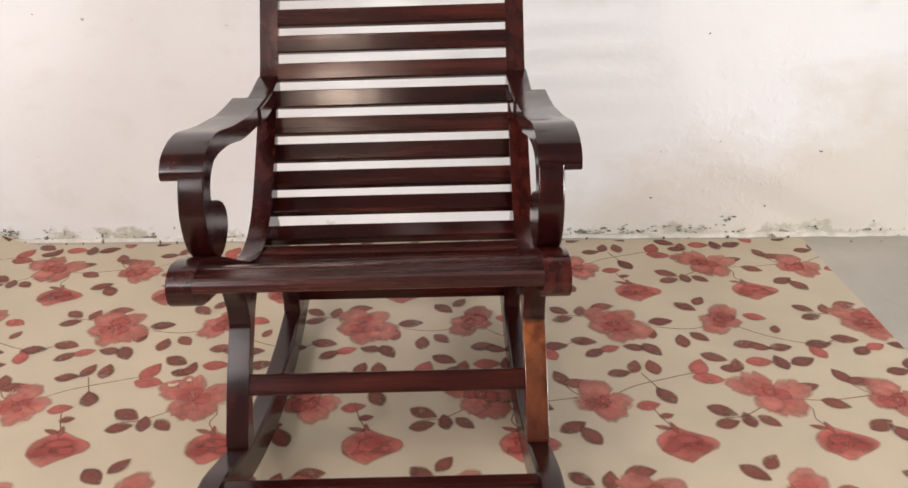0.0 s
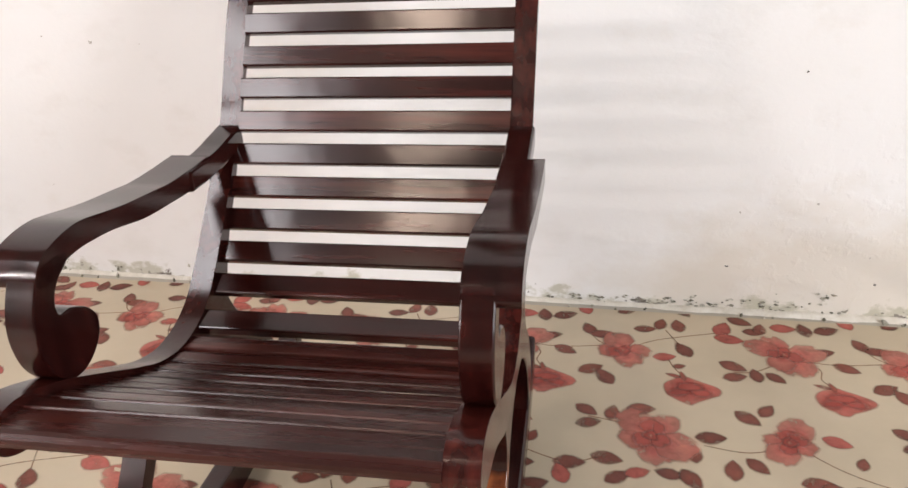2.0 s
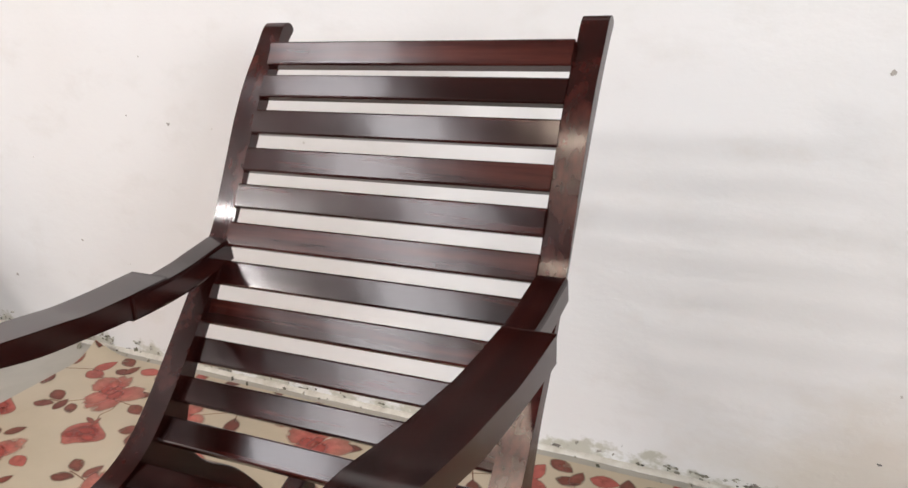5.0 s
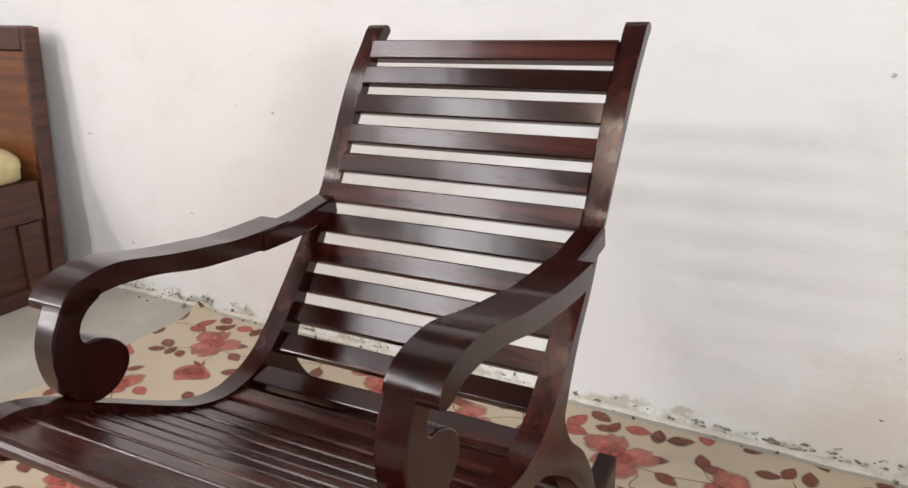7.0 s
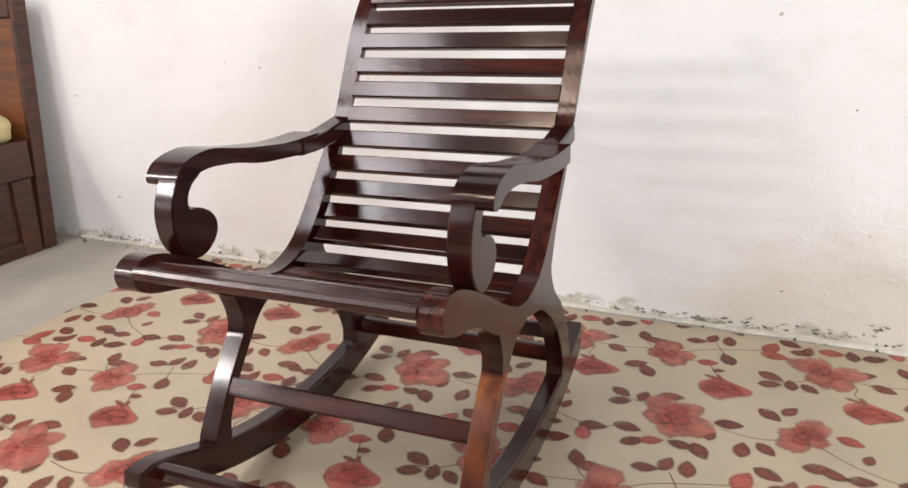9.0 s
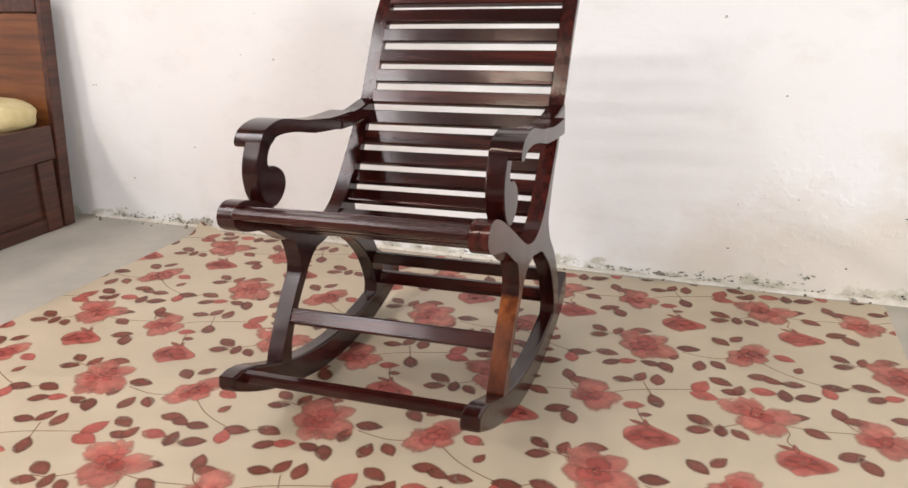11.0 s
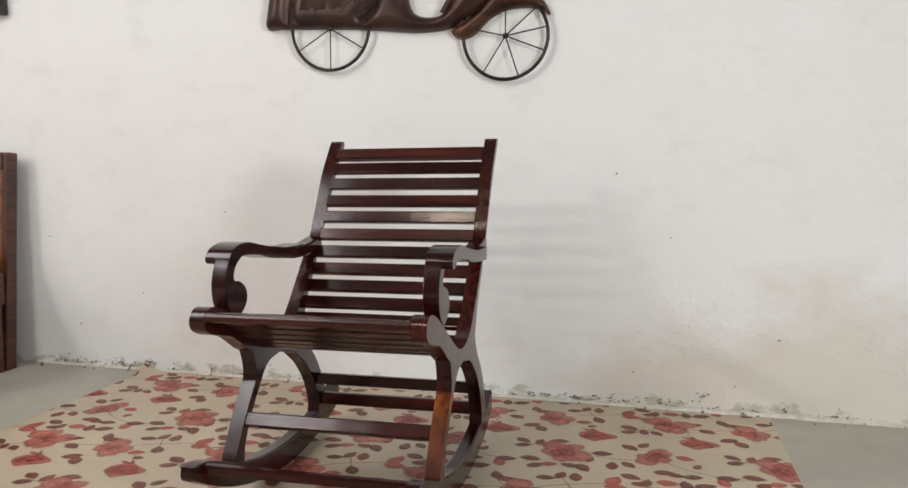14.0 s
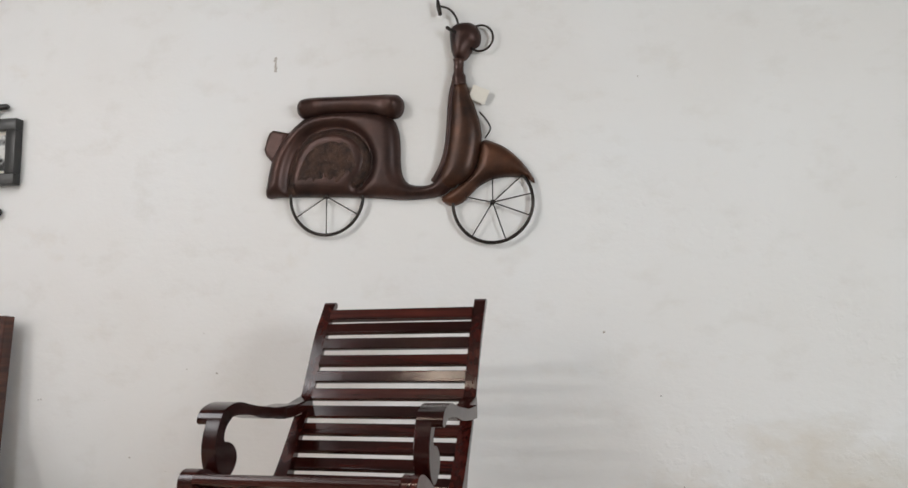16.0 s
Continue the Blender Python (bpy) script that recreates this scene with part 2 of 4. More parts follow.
SHARDS = shard_grey()
PIT = simple("dark_plaster_pit", (0.12, 0.11, 0.10), (0.26, 0.24, 0.22), 60, 0.9)
SCRAPE = simple("grey_scraped_whitewash", (0.36, 0.33, 0.29), (0.58, 0.54, 0.49), 90, 0.9)
IRON = simple("aged_iron", (0.018, 0.016, 0.015), (0.06, 0.05, 0.045), 20, 0.42, 0.8)
BRONZED = simple("hammered_bronzed_sheet_metal", (0.019, 0.0105, 0.0090), (0.080, 0.038, 0.029), 7, 0.42, 0.5, 0.25, 0.002)
COPPERY = simple("coppery_sheet_metal", (0.021, 0.0115, 0.009), (0.120, 0.050, 0.026), 7, 0.40, 0.5, 0.25, 0.002)
HAMMERED = simple("embossed_dark_metal", (0.016, 0.010, 0.008), (0.095, 0.050, 0.034), 26, 0.48, 0.5, 0.8, 0.008)
PAPER = simple("white_paper_tag", (0.74, 0.70, 0.62), (0.80, 0.77, 0.69), 12, 0.8)
BLACK_FRAME = simple("black_frame_lacquer", (0.010, 0.010, 0.010), (0.025, 0.024, 0.023), 10, 0.35)
YELLOW_CLOTH = simple("yellow_cotton_cloth", (0.50, 0.40, 0.18), (0.64, 0.54, 0.30), 14, 0.9, 0, 0.4, 0.004)


def print_ink():
    """Vinyl print: the pigment comes with the motif, mottled like a worn roller print."""
    m, nt, b = material("floral_print_ink", 0.42)
    b.inputs["Specular IOR Level"].default_value = 0.35
    a = nt.nodes.new("ShaderNodeVertexColor")
    a.layer_name = "pigment"
    f = noise_of(nt, coords(nt), 38, 5, 0.65)
    tone = ramp(nt, f, (0.3, (0.80, 0.76, 0.76)), (0.72, (1.2, 1.22, 1.22)))
    water = ramp(nt, noise_of(nt, coords(nt), 11, 3, 0.5), (0.35, (0.86, 0.82, 0.82)), (0.65, (1.12, 1.14, 1.14)))
    link_colour(nt, b, blend(nt, 1.0, blend(nt, 1.0, a.outputs[0], tone, "MULTIPLY"), water, "MULTIPLY"))
    # the ink is worn thin in places, so that the sheet shows through
    worn = ramp(nt, noise_of(nt, coords(nt), 24, 5, 0.7), (0.30, (0.52, 0.52, 0.52)), (0.52, (1, 1, 1)))
    ink = nt.nodes.new("ShaderNodeMath")
    ink.operation = "MULTIPLY"
    nt.links.new(a.outputs["Alpha"], ink.inputs[0])
    nt.links.new(worn, ink.inputs[1])
    nt.links.new(ink.outputs[0], b.inputs["Alpha"])
    return m


INK = print_ink()


def photo_print():
    m, nt, b = material("grey_picture_print", 0.25)
    f = noise_of(nt, coords(nt), 26, 3, 0.5)
    link_colour(nt, b, ramp(nt, f, (0.40, (0.03, 0.03, 0.03)), (0.5, (0.35, 0.35, 0.34)), (0.6, (0.72, 0.72, 0.70))))
    return m


PICTURE = photo_print()


BOARD_WOODS = (ROSEWOOD, ROSEWOOD_RED, ROSEWOOD_LONG, ROSEWOOD_UP, ROSEWOOD_SEAT, ROSEWOOD_RAIL, SAPWOOD_GLINT, BED_WOOD, BED_DARK)


# ---- mesh helpers ----
def mesh_of(name, bm, mat, smooth=True, crease=24):
    bmesh.ops.recalc_face_normals(bm, faces=bm.faces)
    me = bpy.data.meshes.new(name)
    bm.to_mesh(me)
    bm.free()
    me.materials.append(mat)
    if smooth:
        me.shade_smooth()
        me.set_sharp_from_angle(angle=radians(crease))
    return me


def thing(name, at=(0, 0, 0), label="", category="", group="", kind=""):
    ob = new(name)
    ob.empty_display_size = 0.05
    ob.location = at
    return tagged(ob, label, category, group, kind)


def part(name, bm, mat, parent, label="", smooth=True):
    ob = new(name, mesh_of(name, bm, mat, smooth, 17 if mat in BOARD_WOODS else 55))
    ob.parent = parent
    if parent.data is None:
        ob.matrix_parent_inverse = Matrix.Translation(-parent.location)
    return tagged(ob, label)


def single(name, bm, mat, label="", category="", group="", kind="", smooth=True):
    return tagged(new(name, mesh_of(name, bm, mat, smooth, 50)), label, category, group, kind)


def box(x0, x1, y0, y1, z0, z1, bev=0.0, seg=2, bm=None):
    own = bm is None
    bm = bm or bmesh.new()
    m = Matrix.LocRotScale(((x0 + x1) / 2, (y0 + y1) / 2, (z0 + z1) / 2), None, (x1 - x0, y1 - y0, z1 - z0))
    made = bmesh.ops.create_cube(bm, size=1, matrix=m)
    if bev:
        edges = {e for v in made["verts"] for e in v.link_edges}
        bmesh.ops.bevel(bm, geom=list(edges), offset=bev, segments=seg, affect="EDGES", profile=0.5)
    return bm


def spline(points, steps=6, closed=False):
    """A smooth curve through points (Catmull-Rom)."""
    p = [Vector(q) for q in points]
    n, out = len(p), []
    for i in range(n if closed else n - 1):
        if closed:
            a, b, c, d = p[i - 1], p[i], p[(i + 1) % n], p[(i + 2) % n]
        else:
            a, b, c, d = p[max(i - 1, 0)], p[i], p[i + 1], p[min(i + 2, n - 1)]
        for s in range(steps):
            t = s / steps
            out.append(0.5 * ((2 * b) + (c - a) * t + (2 * a - 5 * b + 4 * c - d) * t * t + (3 * b - a - 3 * c + d) * t**3))
    if not closed:
        out.append(p[-1])
    return out


def beside(edge, a, b):
    """Whether the middle of an edge lies on the joint from a to b, both (y, z) points."""
    m = (edge.verts[0].co + edge.verts[1].co) / 2
    m, a, b = Vector((m.y, m.z)), Vector(a), Vector(b)
    f = max(0.0, min(1.0, (m - a).dot(b - a) / max((b - a).length_squared, 1e-12)))
    return (m - (a + (b - a) * f)).length < 0.0008


def slab(outline, lo, hi, axis="x", bev=0.003, seg=2, plain=()):
    """A board sawn to an outline: (y, z) pairs for axis x, (x, z) pairs for axis y."""
    bm = bmesh.new()
    put = (lambda a, b, k: (k, a, b)) if axis == "x" else (lambda a, b, k: (a, k, b))
    one = [bm.verts.new(put(a, b, lo)) for a, b in outline]
    two = [bm.verts.new(put(a, b, hi)) for a, b in outline]
    n = len(one)
    caps = [bm.faces.new(one), bm.faces.new(two[::-1])]
    for i in range(n):
        bm.faces.new((one[i], two[i], two[(i + 1) % n], one[(i + 1) % n]))
    if bev:
        bmesh.ops.recalc_face_normals(bm, faces=bm.faces)
        rim = {e for f in caps for e in f.edges if not any(beside(e, a, b) for a, b in plain)}
        bmesh.ops.bevel(bm, geom=list(rim), offset=bev, segments=seg, affect="EDGES", profile=0.5, clamp_overlap=True)
    bmesh.ops.triangulate(bm, faces=[f for f in bm.faces if len(f.verts) > 4])
    return bm


def ribbon(middle, widths, steps=6):
    """A closed outline round a middle line whose width changes on the way."""
    line = spline([(a, b, w) for (a, b), w in zip(middle, widths)], steps)
    left, right = [], []
    for i, q in enumerate(line):
        t = (line[min(i + 1, len(line) - 1)] - line[max(i - 1, 0)]).xy.normalized()
        nrm = Vector((-t.y, t.x)) * q.z / 2
        left.append(q.xy + nrm)
        right.append(q.xy - nrm)
    return [tuple(v) for v in left + right[::-1]]


def tube(points, radius, sides=8, closed=False, bm=None):
    bm = bm or bmesh.new()
    pts = [Vector(p) for p in points]
    n, rings = len(pts), []
    for i, p in enumerate(pts):
        a = pts[i - 1] if (closed or i) else p
        b = pts[(i + 1) % n] if (closed or i < n - 1) else p
        t = (b - a).normalized()
        u = t.cross(Vector((0, 1, 0)) if abs(t.y) < 0.9 else Vector((1, 0, 0))).normalized()
        w = t.cross(u)
        r = radius[i] if isinstance(radius, (list, tuple)) else radius
        rings.append([bm.verts.new(p + (u * math.cos(k) + w * math.sin(k)) * r) for k in (2 * math.pi * s / sides for s in range(sides))])
    for i in range(n if closed else n - 1):
        a, b = rings[i], rings[(i + 1) % n]
        for s in range(sides):
            bm.faces.new((a[s], a[(s + 1) % sides], b[(s + 1) % sides], b[s]))
    if not closed:
        bm.faces.new(rings[0][::-1])
        bm.faces.new(rings[-1])
    return bm


# ---- the room ----
X0, X1, Y0, Y1, H = -3.5, 3.3, -5.2, 0.0, 2.95
single("floor", box(X0 - 0.15, X1 + 0.15, Y0 - 0.15, Y1 + 0.15, -0.15, -0.003), CONCRETE, "bare grey cement floor", "floor", kind="structure")


def ceiling_slab():
    """A cement slab round the long roof opening."""
    x0, x1, y0, y1 = -2.00, -1.40, -4.58, -1.42
    bm = box(X0 - 0.15, x0, Y0 - 0.15, Y1 + 0.15, H, H + 0.12)
    box(x1, X1 + 0.15, Y0 - 0.15, Y1 + 0.15, H, H + 0.12, bm=bm)
    box(x0, x1, Y0 - 0.15, y0, H, H + 0.12, bm=bm)
    box(x0, x1, y1, Y1 + 0.15, H, H + 0.12, bm=bm)
    return bm


single("ceiling", ceiling_slab(), CEMENT, "bare cement ceiling with a long roof opening", "ceiling", kind="structure")


def uneven_wall():
    """The back wall: a thick slab whose face is slightly wavy from trowelling by hand."""
    bm = bmesh.new()
    nx, nz = 150, 70
    grid = []
    for j in range(nz + 1):
        row = []
        for i in range(nx + 1):
            x, z = X0 - 0.15 + (X1 - X0 + 0.3) * i / nx, -0.05 + (H + 0.05) * j / nz
            d = 0.0022 * noise.noise((x * 1.7, z * 1.7, 3.0)) + 0.0012 * noise.noise((x * 6, z * 9, 8.0))
            row.append(bm.verts.new((x, d, z)))
        grid.append(row)
    for j in range(nz):
        for i in range(nx):
            bm.faces.new((grid[j][i], grid[j][i + 1], grid[j + 1][i + 1], grid[j + 1][i]))
    box(X0 - 0.15, X1 + 0.15, 0.012, 0.2, -0.05, H, bm=bm)
    return bm


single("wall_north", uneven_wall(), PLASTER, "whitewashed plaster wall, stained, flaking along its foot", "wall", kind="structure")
single("wall_south", box(X0 - 0.15, X1 + 0.15, Y0 - 0.15, Y0, -0.05, H), DULL_WALL, "plain dull brown painted wall", "wall", kind="structure")


def side_wall(x0, x1, openings):
    """A side wall with its openings cut through, given as (y0, y1, z0, z1)."""
    y0, y1, z0, z1 = openings
    bm = box(x0, x1, Y0, y0, -0.05, H)
    box(x0, x1, y1, Y1, -0.05, H, bm=bm)
    if z0 > 0:
        box(x0, x1, y0, y1, -0.05, z0, bm=bm)
    box(x0, x1, y0, y1, z1, H, bm=bm)
    return bm


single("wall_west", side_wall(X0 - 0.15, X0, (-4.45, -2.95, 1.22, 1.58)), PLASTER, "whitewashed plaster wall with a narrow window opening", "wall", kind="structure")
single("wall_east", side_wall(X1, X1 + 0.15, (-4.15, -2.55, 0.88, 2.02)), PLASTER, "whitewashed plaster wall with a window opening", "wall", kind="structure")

# ---- floor mat with its printed flowers ----
MX0, MX1, MY0, MY1 = -1.207, 1.131, -2.65, -0.034
mat_thing = thing("floor_mat", (0, -1.3, -0.003), "cream vinyl floor mat printed with red flowers and brown leaves", "floor mat")


def mat_sheet():
    bm = bmesh.new()
    nx, ny = 120, 220
    g = []
    for j in range(ny + 1):
        row = []
        for i in range(nx + 1):
            x, y = MX0 + (MX1 - MX0) * i / nx, MY0 + (MY1 - MY0) * j / ny
            row.append(bm.verts.new((x, y, mat_rise(x, y))))
        g.append(row)
    for j in range(ny):
        for i in range(nx):
            bm.faces.new((g[j][i], g[j][i + 1], g[j + 1][i + 1], g[j + 1][i]))
    rim = [e for e in bm.edges if e.is_boundary]
    low = bmesh.ops.extrude_edge_only(bm, edges=rim)
    for v in low["geom"]:
        if isinstance(v, bmesh.types.BMVert):
            v.co.z = -0.003
    return bm


def mat_rise(x, y):
    """Faint creases of a sheet that was rolled up, and an edge that lifts a little."""
    crease = 0.0012 * math.exp(-(((y + 0.92 + 0.16 * x) / 0.012) ** 2)) + 0.0010 * math.exp(-(((x + 0.06) / 0.010) ** 2))
    for a, b, k, reach, high in ((0.55, -0.80, -0.59, 0.22, 0.0026), (0.30, -1.12, -0.78, 0.26, 0.0020), (-0.35, -0.62, -0.55, 0.26, 0.0020)):
        crease += high * math.exp(-(((y - b - a * (x - k)) / 0.016) ** 2) - ((x - k) / reach) ** 4)
    corner = max(0.0, 1 - math.hypot((x - MX0) / 0.10, (y - MY1) / 0.085))
    return 0.0009 * noise.noise((x * 2.2, y * 2.2, 1.0)) + crease + 0.0004 + 0.034 * corner ** 1.5


part("vinyl_sheet", mat_sheet(), MAT_BASE, mat_thing)

TILE_X, TILE_Y, SLIP = 0.597, 0.594, 0.028
ROSE_DARK, ROSE, ROSE_PALE, BUD, LEAF, LEAF_DARK, STEM = (
    (0.27, 0.040, 0.030), (0.425, 0.096, 0.072), (0.51, 0.205, 0.150), (0.26, 0.040, 0.030), (0.205, 0.059, 0.036), (0.130, 0.037, 0.022), (0.26, 0.145, 0.08))


def mixed(a, b, f):
    return tuple(p + (q - p) * f for p, q in zip(a, b))


class Print:
    """Collects the flat motifs of the print, layer over layer."""

    def __init__(self):
        self.bm = bmesh.new()
        self.tint = self.bm.verts.layers.float_color.new("pigment")
        self.lift = 0.0

    def fan(self, centre, rim, inner, outer, middle=None, soft=0.004, weight=1.0, edge=0.85):
        """A motif washed from its centre to its rim, where the ink thins out into the sheet."""
        self.lift += 0.000004
        c = self.bm.verts.new((*centre, self.lift))
        c[self.tint] = (*inner, weight)
        rings = []
        for f, out, colour, ink in ((0.5, 0, middle or mixed(inner, outer, 0.5), weight), (1, -0.4 * soft, outer, weight * edge), (1, 0.6 * soft, outer, 0.0)):
            ring = []
            for q in rim:
                d = Vector((q[0] - centre[0], q[1] - centre[1]))
                g = f * (1 + out / max(d.length, 0.004))
                v = self.bm.verts.new((centre[0] + d.x * g, centre[1] + d.y * g, self.lift))
                v[self.tint] = (*colour, ink)
                ring.append(v)
            rings.append(ring)
        n = len(rim)
        for k in range(n):
            self.bm.faces.new((c, rings[0][k], rings[0][(k + 1) % n]))
            for a, b in zip(rings, rings[1:]):
                self.bm.faces.new((a[k], b[k], b[(k + 1) % n], a[(k + 1) % n]))

    def leaf(self, x, y, length, width, angle, colour, blunt=0.0):
        """A pointed leaf, fuller near its stalk."""
        a = radians(angle)
        ca, sa = math.cos(a), math.sin(a)
        rim = []
        for k in range(14):
            t = 2 * math.pi * k / 14
            c = math.cos(t)
            u, v = 0.54 * length * c, 0.52 * width * math.copysign((1 - c * c) ** (0.86 - 0.36 * blunt), math.sin(t)) * (1 - 0.22 * c)
            if abs(math.sin(t)) < 1e-6:
                v = 0
            rim.append((x + u * ca - v * sa, y + u * sa + v * ca))
        self.fan((x, y), rim, mixed(colour, ROSE_DARK, 0.25), colour, soft=0.0050, weight=0.95)

    def petal(self, x, y, angle, reach, width, inner, middle, outer, rng):
        """A broad petal with a frilled edge, darkest where it leaves the heart."""
        a = radians(angle)
        ca, sa = math.cos(a), math.sin(a)
        rim = [(x - 0.05 * reach * ca, y - 0.05 * reach * sa)]
        notch = rng.uniform(-0.5, 0.5)
        for k in range(13):
            t = -1 + 2 * k / 12
            u = reach * (0.22 + 0.78 * max(0.0, math.cos(t * 1.5)) ** 0.55) * (1 + rng.uniform(-0.05, 0.05)) - 0.10 * reach * math.exp(-(((t - notch) / 0.16) ** 2))
            v = 0.5 * width * math.sin(t * 1.45)
            rim.append((x + u * ca - v * sa, y + u * sa + v * ca))
        self.fan((x + 0.22 * reach * ca, y + 0.22 * reach * sa), rim, inner, outer, middle, 0.008, 0.94, 0.72)

    def stem(self, pts, width=0.0028):
        line = spline([(a, b, 0) for a, b in pts], 5)
        self.lift += 0.000004
        prev = None
        for i, p in enumerate(line):
            t = (line[min(i + 1, len(line) - 1)] - line[max(i - 1, 0)]).normalized()
            n = Vector((-t.y, t.x, 0)) * width / 2
            pair = []
            for q in (p + n, p - n):
                v = self.bm.verts.new((q.x, q.y, self.lift))
                v[self.tint] = (*STEM, 0.75)
                pair.append(v)
            if prev:
                self.bm.faces.new((prev[0], prev[1], pair[1], pair[0]))
            prev = pair


def one_repeat():
    """One repeat of the print: two open roses, two side roses, two buds and their leaves."""
    p, rng = Print(), random.Random(5)
    for pts in (((0.452, -0.213), (0.40, -0.185), (0.372, -0.135)), ((0.452, -0.213), (0.52, -0.165), (0.60, -0.135), (0.68, -0.11)),
                ((0.545, -0.225), (0.560, -0.270), (0.577, -0.300)), ((0.279, -0.300), (0.262, -0.275), (0.268, -0.240), (0.245, -0.215)),
                ((0.16, -0.49), (0.24, -0.56), (0.34, -0.60), (0.40, -0.58)), ((0.16, -0.50), (0.08, -0.53), (0.0, -0.52)),
                ((0.20, -0.20), (0.30, -0.215), (0.40, -0.20)), ((0.085, -0.27), (0.13, -0.262), (0.19, -0.22)),
                ((0.38, -0.46), (0.43, -0.47), (0.49, -0.49)), ((0.55, -0.115), (0.57, -0.16), (0.585, -0.19))):
        p.stem(pts)
    # leaves: place and lean; the tones alternate between brown and dark brown
    row_a = ((0.266, -0.078, 100), (0.315, -0.074, 10), (0.29, -0.168, 8), (0.323, -0.226, -20), (0.374, -0.13, 130), (0.405, -0.150, 8),
             (0.503, -0.115, 0), (0.54, -0.09, 55), (0.58, -0.093, 110), (0.381, -0.294, 20), (0.412, -0.32, 130), (0.585, -0.195, 130),
             (0.152, -0.10, -5), (0.087, -0.247, -20), (0.086, -0.287, 12), (0.131, -0.276, 110), (0.17, -0.28, -30))
    row_b = ((0.376, -0.44, -25), (0.381, -0.48, 10), (0.427, -0.443, 60), (0.485, -0.423, 0), (0.092, -0.426, -25), (0.131, -0.398, 45),
             (0.349, -0.60, 5), (0.417, -0.58, -10), (0.436, -0.628, 20), (0.526, -0.607, 170), (0.566, -0.617, -35), (0.577, -0.547, 100),
             (0.612, -0.496, 5), (0.046, -0.582, 90), (0.09, -0.565, -25), (0.185, -0.598, 0), (0.214, -0.61, -15), (0.259, -0.612, 5),
             (0.098, -0.650, -15), (0.139, -0.680, 60))
    for i, (x, y, a) in enumerate(row_a + row_b):
        grow = rng.uniform(0.9, 1.15)
        a = math.degrees(math.atan2(1.8 * math.sin(radians(a)), math.cos(radians(a))))
        p.leaf(x, y, 0.050 * grow, 0.031 * grow, a + rng.uniform(-8, 8), mixed(LEAF, LEAF_DARK, rng.random()))
    # small reddish leaves beside the roses
    for x, y, a, s in ((0.541, -0.228, 10, 0.85), (0.082, -0.095, 70, 1.1), (0.092, -0.137, -10, 1.1), (0.22, -0.075, 0, 1.0), (0.335, -0.632, 110, 0.9),
                       (0.245, -0.478, -20, 0.9), (0.275, -0.535, 70, 0.6), (0.472, -0.612, 20, 0.8), (0.57, -0.262, 15, 0.5)):
        p.leaf(x, y, 0.056 * s, 0.036 * s, a, ROSE if s > 0.7 else LEAF)

    def rose(x, y, rx, ry, turn, petals=5):
        order = list(range(petals))
        rng.shuffle(order)
        for k in order:
            ang = turn + 360 * k / petals + rng.uniform(-18, 18)
            r = rng.uniform(0.68, 1.15) * math.hypot(rx * math.cos(radians(ang)), ry * math.sin(radians(ang)))
            wash = rng.uniform(0.0, 0.5)
            edge = mixed(mixed(ROSE, ROSE_PALE, 0.4 + 0.6 * rng.random()), LEAF, 0.14 * rng.random())
            p.petal(x, y, ang, r, r * rng.uniform(0.72, 1.02), mixed(ROSE_DARK, ROSE, 0.35 + wash), mixed(ROSE, ROSE_PALE, wash), edge, rng)
        for k in range(3):
            ang = turn + 50 + 120 * k + rng.uniform(-35, 35)
            r = 0.5 * (rx + ry) / 2 * rng.uniform(0.7, 1.25)
            p.petal(x, y, ang, r, r * rng.uniform(0.8, 1.2), ROSE_DARK, mixed(ROSE_DARK, ROSE, 0.6), ROSE, rng)
        p.fan((x, y), [(x + 0.017 * rng.uniform(0.6, 1.2) * math.cos(0.7 * k), y + 0.016 * rng.uniform(0.6, 1.2) * math.sin(0.7 * k)) for k in range(9)], mixed(ROSE_DARK, LEAF, 0.2), mixed(ROSE_DARK, ROSE, 0.4), None, 0.008)
        p.fan((x, y), [(x + 0.004 * math.cos(k), y + 0.004 * math.sin(k)) for k in range(6)], (0.46, 0.25, 0.17), (0.42, 0.18, 0.12), None, 0.004)

    def bud(x, y, tall):
        """A closed flower: wrapped petals washed from dark to pale, drawn to a point at one side."""
        rim = []
        for k in range(24):
            t = 2 * math.pi * k / 24
            u, v = 0.052 * math.cos(t), 0.5 * tall * math.sin(t) * (1 + 0.08 * math.sin(3 * t + 0.6))
            if math.cos(t) > 0.1:
                u += 0.014 * math.cos(t) ** 3
                v *= 1 - 0.35 * math.cos(t)
            else:
                v *= 1 + 0.10 * math.cos(4 * t)
            rim.append((x + u * (1 + rng.uniform(-0.04, 0.04)), y + v * (1 + rng.uniform(-0.04, 0.04))))
        p.fan((x + 0.004, y + 0.22 * tall), rim, BUD, mixed(ROSE, ROSE_PALE, 0.3), mixed(BUD, ROSE, 0.5), 0.007)
        for dx, dy, w, h, a in ((-0.020, -0.010, 0.045, 0.034, 20), (0.022, -0.008, 0.050, 0.030, -15), (0.002, 0.010, 0.060, 0.030, 5)):
            tone = mixed(BUD, ROSE, rng.uniform(0.35, 0.75))
            q = [(x + dx + 0.5 * w * math.cos(0.52 * k) * rng.uniform(0.85, 1.1), y + dy + 0.5 * h * math.sin(0.52 * k + radians(a)) * rng.uniform(0.85, 1.1)) for k in range(12)]
